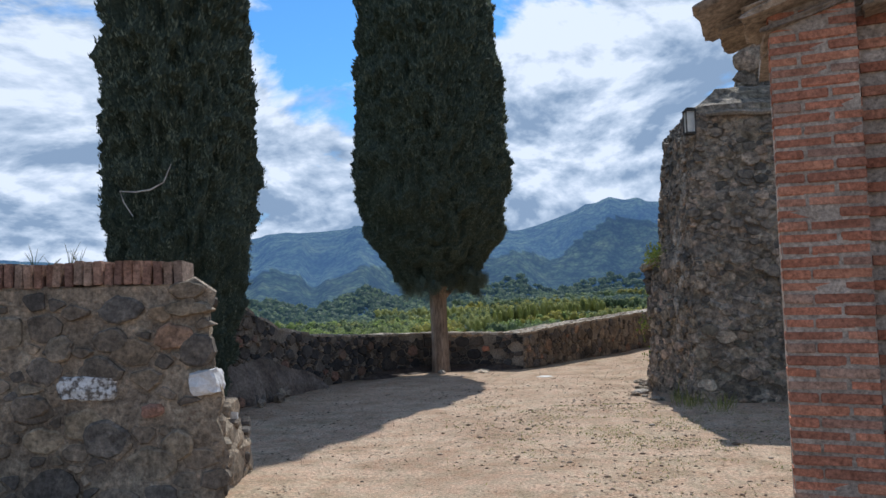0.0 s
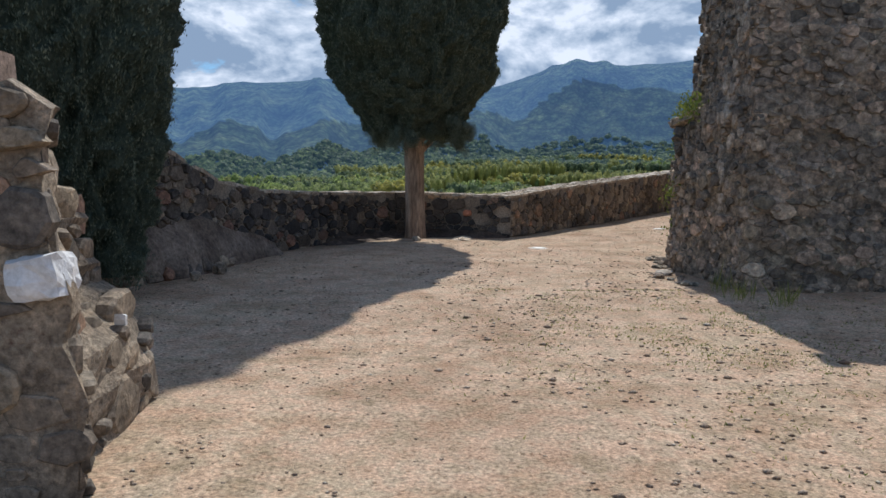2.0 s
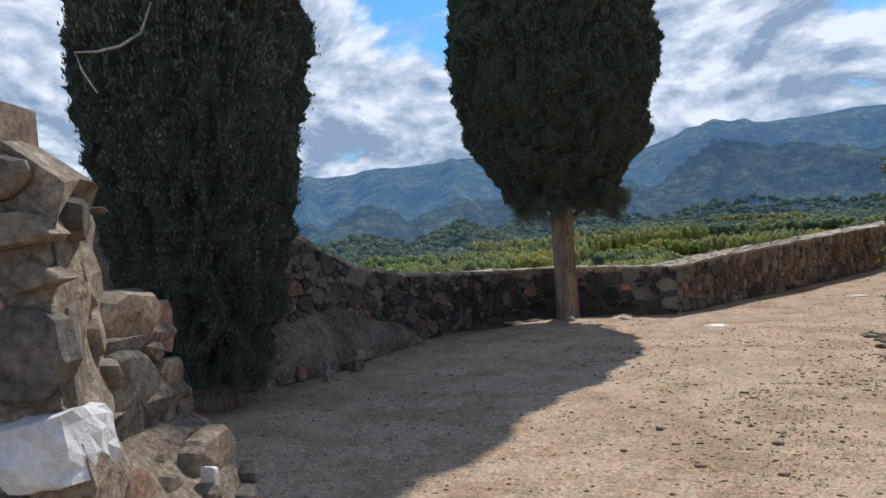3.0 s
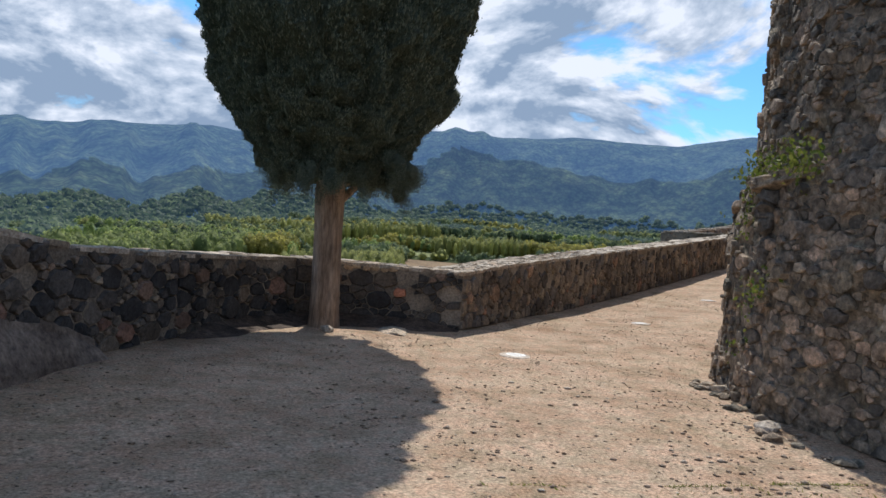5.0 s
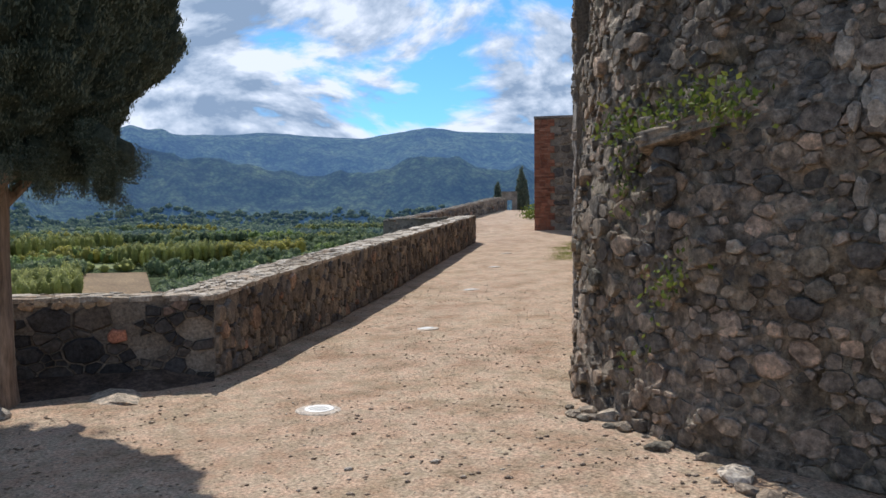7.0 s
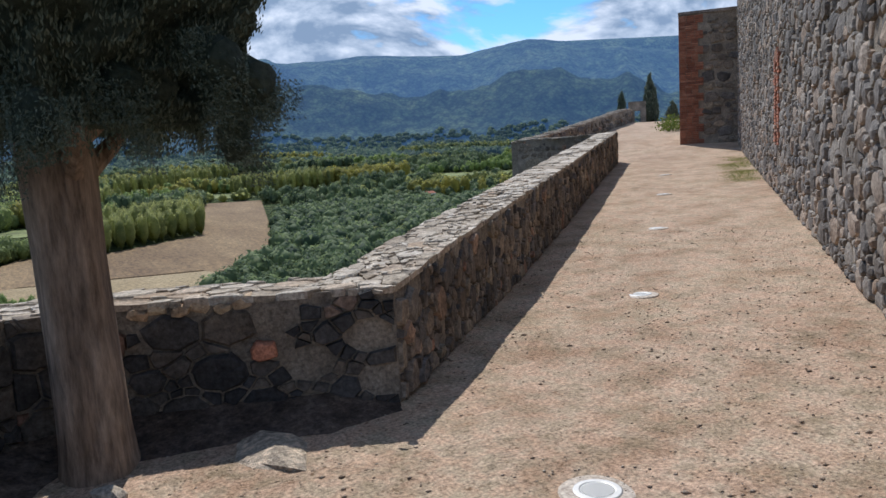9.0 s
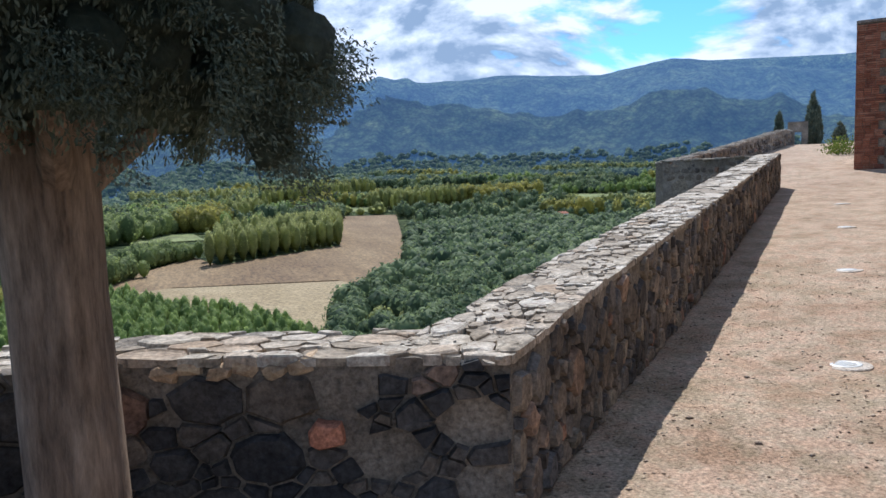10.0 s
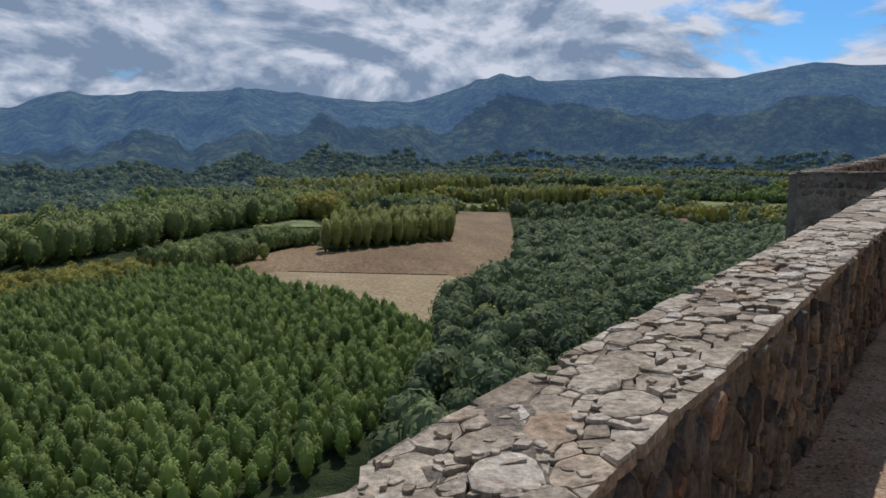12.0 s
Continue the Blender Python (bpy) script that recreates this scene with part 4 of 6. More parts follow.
def ruin():
    t = thing("ruined_tower", (0, 0, 0), "tall ruined rubble tower with dark weathered stones and plants", "tower", "", "structure")
    base = ruin_plan(0.5)
    params = []
    for k, (a, b) in enumerate(zip(base, base[1:])):
        n = max(1, int(math.dist(a, b) / (0.07 if 0 < k < 5 else 0.11)))
        params += [(k, j / n) for j in range(n)]
    params.append((len(base) - 2, 1.0))
    zs = [-0.2 + 0.075 * k for k in range(74)] + [5.4 + 0.2 * k for k in range(19)]
    verts = []
    for z in zs:
        plan = ruin_plan(z)
        for k, f in params:
            x, y = plan[k][0] + (plan[k + 1][0] - plan[k][0]) * f, plan[k][1] + (plan[k + 1][1] - plan[k][1]) * f
            v = ruin_relief(x, y, z)
            verts.append((x + v.x, y + v.y, z + v.z * 0.4))
    n = len(params)
    faces = [(i * n + k, i * n + k + 1, (i + 1) * n + k + 1, (i + 1) * n + k) for i in range(len(zs) - 1) for k in range(n - 1)]
    faces.append(tuple(range((len(zs) - 1) * n, len(zs) * n)))
    part_mesh("core", raw("core", verts, faces), RUIN_CORE, t)

    def place_on(k0, k1):
        def place(s, z):
            plan = ruin_plan(z)
            line = plan[k0:k1 + 1]
            at, total = along_line(line)
            p, d = at(min(s, total))
            n = Vector((d.y, -d.x, 0)) * -1
            v = ruin_relief(p.x, p.y, z)
            return (p.x + v.x + n.x * 0.01, p.y + v.y + n.y * 0.01, z), Vector((d.x, d.y, 0)), Vector((0, 0, 1)), n
        return place
    # side towards the path and the narrow end, then the shaded front
    side = masonry(51, 4.2, 4.6, place_on(1, 5), 0.09, joint=0.008, proud=(-0.008, 0.026), depth=0.08, aspect=1.35, missing=0.1, bulge=0.2, soft=0.16)
    front_line = along_line(ruin_plan(1)[0:2])[1]
    front = masonry(52, front_line, 4.5, place_on(0, 1), 0.10, lambda s, z: s > front_line - 3.6, joint=0.010, proud=(-0.008, 0.02), depth=0.07, aspect=1.45, missing=0.12, bulge=0.2, soft=0.16)
    side.sort(key=lambda c: abs(c[0].translation.z - 1.2))
    front.sort(key=lambda c: c[0].translation.x + abs(c[0].translation.z - 1.2))
    lay_cells(t, side[:160], RUIN_STONE, RUIN_JOINED, 160)
    lay_cells(t, front[:140], RUIN_STONE, RUIN_JOINED, 140)
    lay_cells(t, side[160:] + front[140:], RUIN_STONE, RUIN_JOINED, 0)
    upper = masonry(53, 3.6, 3.6, lambda s, z: place_on(1, 4)(s, z + 5.1), 0.2, proud=(0.0, 0.05))
    upper += masonry(54, front_line, 3.6, lambda s, z: place_on(0, 1)(s, z + 5.1), 0.2, lambda s, z: s > front_line - 4, proud=(0.0, 0.05))
    lay_cells(t, upper, RUIN_STONE, RUIN_JOINED, 0)
    # patches of lime left in a run down the side, and a thin string course
    r = random.Random(4)
    patches = []
    for k in range(60):
        z = r.uniform(0.7, 4.2)
        o = r.gauss(0, 0.05 + 0.02 * z) + 0.05 * math.sin(z * 3)
        p, u, v, n = (Vector(q) for q in place_on(1, 5)(0.5 + o, z))
        w, h = r.uniform(0.025, 0.07), r.uniform(0.04, 0.13)
        poly = [(w * math.cos(j * 0.9) * r.uniform(0.6, 1.2), h * math.sin(j * 0.9) * r.uniform(0.6, 1.2)) for j in range(7)]
        m = Matrix(((u.x, v.x, n.x, p.x), (u.y, v.y, n.y, p.y), (u.z, v.z, n.z, p.z), (0, 0, 0, 1)))
        patches.append((m, *cell_stone(poly, r, 0.0, r.uniform(0.02, 0.04), 0.05, 0.2, 0.1)))
    lay_cells(t, patches, LIME, LIME, 60, "lime_patch")
    bm = bmesh.new()
    plan = ruin_plan(4.4)
    for f0, f1 in ((0.55, 0.72), (0.72, 0.86), (0.86, 0.985)):
        a, b = Vector(plan[0]).lerp(Vector(plan[1]), f0), Vector(plan[0]).lerp(Vector(plan[1]), f1)
        tube(bm, [(a.x, a.y - 0.1, 4.42), ((a.x + b.x) / 2, (a.y + b.y) / 2 - 0.11, 4.45), (b.x, b.y - 0.1, 4.43)], [0.04, 0.05, 0.035], 6)
    part("string_course", bm, MORTAR, t, "thin pale stone course")


def ruin_rib():
    """A ragged rib of masonry under a jutting slab, on the tower's side."""
    bm = bmesh.new()
    pts = [(6.33 + 0.02 * math.sin(k * 1.7), 17.72 + 0.035 * math.sin(k * 1.1), 1.2 + 0.1 * k) for k in range(10)]
    tube(bm, pts, [0.05, 0.07, 0.085, 0.075, 0.09, 0.10, 0.10, 0.12, 0.13, 0.10], 10)
    bmesh.ops.subdivide_edges(bm, edges=bm.edges[:], cuts=1, use_grid_fill=True)
    for v in bm.verts:
        v.co += noise.noise_vector(v.co * 9) * 0.05
    rib = part("stone_rib", bm, RUIN_STONE)
    tagged(rib, "ragged upright stone rib on the ruined tower", "stone", "", "structure")
    bm = bmesh.new()
    bmesh.ops.create_cube(bm, size=1)
    bmesh.ops.subdivide_edges(bm, edges=bm.edges[:], cuts=4, use_grid_fill=True)
    m = pose(6.42, 17.55, 2.17, -9, 12, 8) @ Matrix.Diagonal((0.30, 0.72, 0.12, 1))
    for v in bm.verts:
        v.co = m @ (v.co + noise.noise_vector(v.co * 3) * 0.12)
    slab = part("jutting_slab", bm, RUIN_STONE)
    tagged(slab, "flat stone slab jutting from the ruined tower's side", "stone", "", "structure")


LIME = surface("lime_streak", ((0.3, (0.36, 0.31, 0.25)), (0.7, (0.56, 0.49, 0.40))), "noise", 24, 4, mottle=0.5, mid=10)
RUIN_JOINED = surface("ruin_stone_far", ((0.0, (0.15, 0.14, 0.125)), (0.4, (0.30, 0.25, 0.20)), (0.7, (0.40, 0.33, 0.26)), (1.0, (0.48, 0.36, 0.27))), "island", 20, 0.9, (0.5, 0.5, 0.47), bumpy=0.8, dist=0.04, mottle=0.8, mid=9)
ruin()
ruin_rib()


def wall_lamp():
    l = thing("wall_lantern", (6.5, 15.80, 4.3), "small square wall lantern with frosted glass panes", "lamp")
    bm = bmesh.new()
    box(bm, -0.11, 0.11, -0.11, 0.11, 0.22, 0.26, 0.01)
    box(bm, -0.08, 0.08, -0.08, 0.08, 0.26, 0.30, 0.02)
    part("cap", bm, METAL, l)
    bm = bmesh.new()
    box(bm, -0.1, 0.1, -0.1, 0.1, -0.24, -0.2, 0.008)
    part("base", bm, METAL, l)
    bm = bmesh.new()
    box(bm, -0.08, 0.08, -0.08, 0.08, -0.2, 0.22)
    part("glass", bm, FROST, l, "frosted glass")
    for x in (-0.09, 0.09):
        for y in (-0.09, 0.09):
            bm = bmesh.new()
            box(bm, x - 0.01, x + 0.01, y - 0.01, y + 0.01, -0.2, 0.22)
            part("corner_bar", bm, METAL, l)
    bm = bmesh.new()
    tube(bm, [(0.05, 0.05, 0.25), (0.2, 0.2, 0.28)], [0.02, 0.02], 8)
    part("bracket", bm, METAL, l)
    l.scale = (0.78, 0.78, 0.78)


wall_lamp()


# ---- long castle wall and far tower ----
def castle_wall():
    w = thing("castle_wall", (0, 0, 0), "high castle wall of small rough rubble along the path", "wall", "", "structure")
    near, far = Vector((7.75, 19.9)), Vector((26.7, 37.35))
    d = (far - near).normalized()
    slit = 10.8
    a, b = near + d * (slit - 0.17), near + d * (slit + 0.17)
    top = lambda x, y: 4.9 if x < 11.2 else 8.5
    ribbon_wall("core", [tuple(far), tuple(b)], top, 1.0, 1, MORTAR, w, 0.5, 0.04, 6)
    ribbon_wall("core", [tuple(a), tuple(near)], top, 1.0, 1, MORTAR, w, 0.5, 0.04, 7)
    c, out = (a + b) / 2, Vector((d.y, -d.x))
    for z0, z1 in ((-0.2, 1.75), (3.4, 8.5)):
        bm = bmesh.new()
        box(bm, -0.18, 0.18, 0.0, 0.99, z0, z1)
        ob = part("infill", bm, MORTAR, w)
        ob.matrix_basis = Matrix.Translation((c.x, c.y, 0)) @ Matrix.Rotation(math.atan2(d.y, d.x) + math.pi, 4, "Z")
    bm = bmesh.new()
    box(bm, -0.3, 0.3, 1.0, 1.1, 1.6, 3.6)
    ob = part("slit_back", bm, RUIN_CORE, w)
    ob.matrix_basis = Matrix.Translation((c.x, c.y, 0)) @ Matrix.Rotation(math.atan2(d.y, d.x) + math.pi, 4, "Z")
    length = (near - far).length
    keep = lambda s, z: not (abs(s - (length - slit)) < 0.42 and 1.2 < z + rise(c.x, c.y) < 3.7)
    stones = wall_cells([tuple(far), tuple(near)], lambda x, y: min(top(x, y), rise(x, y) + 6.5), 61, 0.17, keep, proud=(0.02, 0.06), joint=0.012, aspect=1.3, soft=0.14)
    lay_cells(w, stones, CASTLE_JOINED, CASTLE_JOINED, 0)
    # brick jambs of the slit
    s = thing("slit_window", (c.x, c.y, 0), "narrow arrow slit with red brick jambs", "window", "", "structure")
    s.rotation_euler = (0, 0, math.atan2(d.y, d.x) + math.pi)
    r = random.Random(2)
    bm = bmesh.new()
    box(bm, -0.14, 0.14, -0.09, 0.09, -0.028, 0.028, 0.005)
    me = bpy.data.meshes.new("brick")
    bm.to_mesh(me)
    bm.free()
    me.materials.append(BRICK)
    for k in range(27):
        for side in (-1, 1):
            ob = new("brick", me)
            ob.parent = s
            ob.matrix_basis = pose(side * (0.26 + (0.05 if k % 2 else 0)) + r.uniform(-0.01, 0.01), 0.02 + r.uniform(-0.01, 0.01), 1.72 + k * 0.068, 0, 0, r.uniform(-2, 2))
    for k in range(5):
        ob = new("brick", me)
        ob.parent = s
        ob.matrix_basis = pose(-0.28 + k * 0.14, 0.02, 3.52 - 0.03 * abs(k - 2), 0, 90 - (k - 2) * 9, 0)

    t = thing("brick_tower", (25.75, 39.5, 0), "square stone tower with red brick corner", "tower", "", "structure")
    t.rotation_euler = (0, 0, math.atan2(-0.74, 0.67))
    bm = bmesh.new()
    box(bm, 0.02, 4.2, 0.02, 4.5, 1.2, 7.1)
    part("core", bm, MORTAR, t)
    bm = bmesh.new()
    box(bm, -0.04, 4.26, -0.04, 4.6, 7.1, 7.22, 0.02)
    part("coping", bm, SLATE, t)
    bm = bmesh.new()
    for k in range(72):
        z = 1.45 + k * 0.078
        w = 0.75 + (0.2 if (k // 4) % 2 else 0)
        n = 3
        for j in range(n):
            x0 = -0.02 + j * w / n
            box(bm, x0, x0 + w / n - 0.015, -0.03, 0.15, z, z + 0.065)
        for j in range(8):
            box(bm, -0.03, 0.1, 0.16 + j * 0.3, 0.16 + j * 0.3 + 0.285, z, z + 0.065)
    part("brick_corner", bm, BRICK_JOINED, t, "red brick corner courses")["kind"] = "stuff"
    m = t.matrix_basis

    def place(s_, z):
        q = Matrix.LocRotScale(t.location, t.rotation_euler, None) @ Vector((0.95 + s_, 0.0, 1.5 + z))
        u = Matrix.Rotation(t.rotation_euler.z, 4, "Z")
        return tuple(q), u @ Vector((1, 0, 0)), Vector((0, 0, 1)), u @ Vector((0, -1, 0))
    spots = rubble_spots(62, 3.0, 5.5, place, 0.26, depth=0.06)
    inv = Matrix.LocRotScale(t.location, t.rotation_euler, None).inverted()
    lay(t, [inv @ q for q in spots], STONE, STONE_JOINED, limit=0)


CASTLE_JOINED = surface("castle_rubble", ((0.0, (0.16, 0.145, 0.13)), (0.35, (0.25, 0.22, 0.19)), (0.65, (0.34, 0.30, 0.25)), (1.0, (0.40, 0.30, 0.22))), "island", 22, 1.0)
castle_wall()


def far_gate():
    g = thing("gate_pillar", (37.2, 54.2, 3.4), "far square stone gate pillar with dark doorway", "pillar", "", "structure")
    g.rotation_euler = (0, 0, radians(-45))
    for x0, x1, z0, z1 in ((-0.55, -0.18, 0, 1.55), (0.2, 0.55, 0, 1.55), (-0.18, 0.2, 0.95, 1.55)):
        bm = bmesh.new()
        box(bm, x0, x1, -0.25, 0.25, z0, z1, 0.02)
        part("masonry", bm, MORTAR, g)


far_gate()


# ---- ledge under the first cypress ----
def ledge():
    l = thing("stone_ledge", (0, 0, 0), "low rough stone ledge in shade beneath cypress", "ledge", "", "structure")
    foot = [(0.38, 18.9), (0.12, 18.3), (-0.15, 17.3), (-0.42, 16.2), (-0.9, 15.4), (-1.9, 14.9), (-3.5, 14.5), (-6.5, 13.9)]
    head = [(0.25, 18.95), (-0.05, 18.35), (-0.35, 17.35), (-0.62, 16.4), (-1.1, 15.6), (-2.0, 15.1), (-3.6, 14.7), (-6.5, 14.1)]
    back = [(0.15, 19.0), (-0.15, 18.4), (-0.45, 17.6), (-0.75, 16.6), (-1.2, 15.8), (-2.0, 15.4), (-3.6, 15.0), (-6.5, 14.4)]
    verts, rows = [], 12
    n = 40
    for k in range(n + 1):
        f = k / n * (len(foot) - 1)
        i = min(int(f), len(foot) - 2)
        f -= i
        a, b, c = (Vector(q[i]).lerp(Vector(q[i + 1]), f) for q in (foot, head, back))
        h = 0.14 + 0.56 * min(1, k / 14)
        for j in range(rows):
            if j < 5:
                p, z = a.lerp(b, (j / 4) ** 1.6), -0.05 + h * (j / 4)
            else:
                p, z = b.lerp(c, (j - 4) / (rows - 5)), h + 0.06 * (j - 4) / (rows - 5)
            v = noise.noise_vector(Vector((p.x, p.y, z)) * 2.2) * 0.07
            verts.append((p.x + v.x, p.y + v.y, z + v.z * 0.8))
    faces = [(k * rows + j, (k + 1) * rows + j, (k + 1) * rows + j + 1, k * rows + j + 1) for k in range(n) for j in range(rows - 1)]
    part_mesh("mass", raw("mass", verts, faces), LEDGE_BROWN, l)

    def place(s, z):
        at, total = along_line(foot)
        p, d = at(s)
        nrm = Vector((d.y, -d.x, 0.5)).normalized() * -1
        nrm.z = abs(nrm.z)
        return (p.x + nrm.x * -0.14 * z * 2, p.y + nrm.y * -0.14 * z * 2, z), Vector((d.x, d.y, 0)), Vector((0, 0, 1)), nrm
    lay(l, rubble_spots(71, 5, lambda s: 0.1 + 0.13 * s, place, 0.17, lambda s, z: z < 0.12 and s > 1.5, depth=0.09), STONE, STONE_JOINED, limit=60)


ledge()


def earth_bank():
    """A dark strip of ground piled against the parapet by the cypress."""
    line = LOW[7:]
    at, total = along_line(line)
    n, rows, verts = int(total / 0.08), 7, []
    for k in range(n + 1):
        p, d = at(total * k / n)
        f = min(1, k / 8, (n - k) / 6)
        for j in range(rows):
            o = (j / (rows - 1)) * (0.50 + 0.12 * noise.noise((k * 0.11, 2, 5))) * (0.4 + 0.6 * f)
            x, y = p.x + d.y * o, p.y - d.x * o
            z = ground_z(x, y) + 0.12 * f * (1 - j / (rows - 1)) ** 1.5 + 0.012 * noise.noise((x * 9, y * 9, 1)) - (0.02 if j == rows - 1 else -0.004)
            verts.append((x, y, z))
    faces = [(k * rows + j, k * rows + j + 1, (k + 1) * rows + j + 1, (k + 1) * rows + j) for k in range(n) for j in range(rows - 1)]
    tagged(part_mesh("earth_bank", raw("earth_bank", verts, faces), DARK_FOOT, None, "", True), "dark strip of ground banked against the parapet", "ground", "", "structure")


DARK_FOOT = surface("dark_foot", ((0.3, (0.07, 0.052, 0.042)), (0.5, (0.11, 0.082, 0.064)), (0.7, (0.17, 0.125, 0.095))), "noise", 34, 3.0, mottle=0.4, mid=12)
earth_bank()


def rock(name, at, size, mat, label, seed, category="stone", group=""):
    r = random.Random(seed)
    bm = bmesh.new()
    bmesh.ops.create_icosphere(bm, subdivisions=2, radius=0.5)
    for v in bm.verts:
        v.co += noise.noise_vector(v.co * 2.2 + Vector((seed * 3.7, 0, 0))) * 0.22
        v.co = Vector((v.co.x * size[0], v.co.y * size[1], v.co.z * size[2]))
    ob = part(name, bm, mat)
    ob.matrix_basis = pose(*at, 0, 0, r.uniform(0, 360))
    return tagged(ob, label, category, group)


def rocks():
    r = random.Random(12)
    for k in range(24):
        f = r.random()
        line = [(6.55, 18.6), (6.2, 17.6), (5.95, 16.9), (6.1, 16.0)]
        at, total = along_line(line)
        p, d = at(f * total)
        s = r.uniform(0.05, 0.14)
        x, y = p.x + r.uniform(-0.3, 0.1), p.y + r.uniform(-0.2, 0.2)
        rock("fallen_stone", (x, y, ground_z(x, y) + s * 0.12), (s * 1.3, s, s * 0.6), RUIN_STONE, "loose grey stone fallen at the tower's foot", k, "stone", "stones at the tower's foot")
    rock("flat_stone", (5.87, 16.9, 0.03), (0.3, 0.2, 0.1), CAP, "pale flat stone at the tower's foot", 91)
    rock("flat_stone", (6.42, 18.3, 0.03), (0.26, 0.2, 0.12), CAP, "pale flat stone at the tower's foot", 92)
    rock("pale_rock", (-0.12, 16.7, 0.07), (0.2, 0.17, 0.2), RUIN_STONE, "pale rock in shade by the ledge", 93)
    rock("pale_rock", (-0.25, 16.05, 0.06), (0.13, 0.12, 0.15), RUIN_STONE, "small pale rock by the ledge", 94)
    rock("kerb_stone", (3.45, 21.5, 0.02), (0.8, 0.42, 0.14), RUIN_STONE, "flat stone slab beside the cypress foot", 95)
    rock("pale_rock", (2.55, 21.35, 0.04), (0.2, 0.14, 0.1), CAP, "small pale rock before the cypress", 96)


rocks()


# ---- in-ground spotlights ----
def spotlights():
    first = None
    for k, (x, y) in enumerate(((4.70, 19.94), (8.02, 23.15), (11.32, 26.25), (14.62, 29.4), (17.9, 32.6))):
        m = pose(x, y, ground_z(x, y) + 0.002, math.degrees(-0.05 if k else 0), 0, 40)
        if first:
            copy_thing(first, m)
            continue
        first = thing("ground_spotlight", (x, y, 0), "round steel in-ground spotlight with pale concrete collar", "lamp", "spotlights along the path")
        first.matrix_basis = m
        bm = bmesh.new()
        lathe(bm, ((0.0, -0.05), (0.2, -0.05), (0.2, -0.004), (0.19, 0.002), (0.13, 0.006), (0.0, 0.006)), 24)
        part("collar", bm, CONCRETE, first, "pale concrete collar")
        bm = bmesh.new()
        lathe(bm, ((0.0, 0.0), (0.125, 0.0), (0.125, 0.008), (0.118, 0.011), (0.095, 0.011), (0.088, 0.008), (0.0, 0.008)), 24)
        part("ring", bm, STEEL, first)
        bm = bmesh.new()
        lathe(bm, ((0.0, 0.006), (0.087, 0.006), (0.08, 0.011), (0.0, 0.013)), 20)
        part("lens", bm, FROST, first, "frosted glass lens")


spotlights()


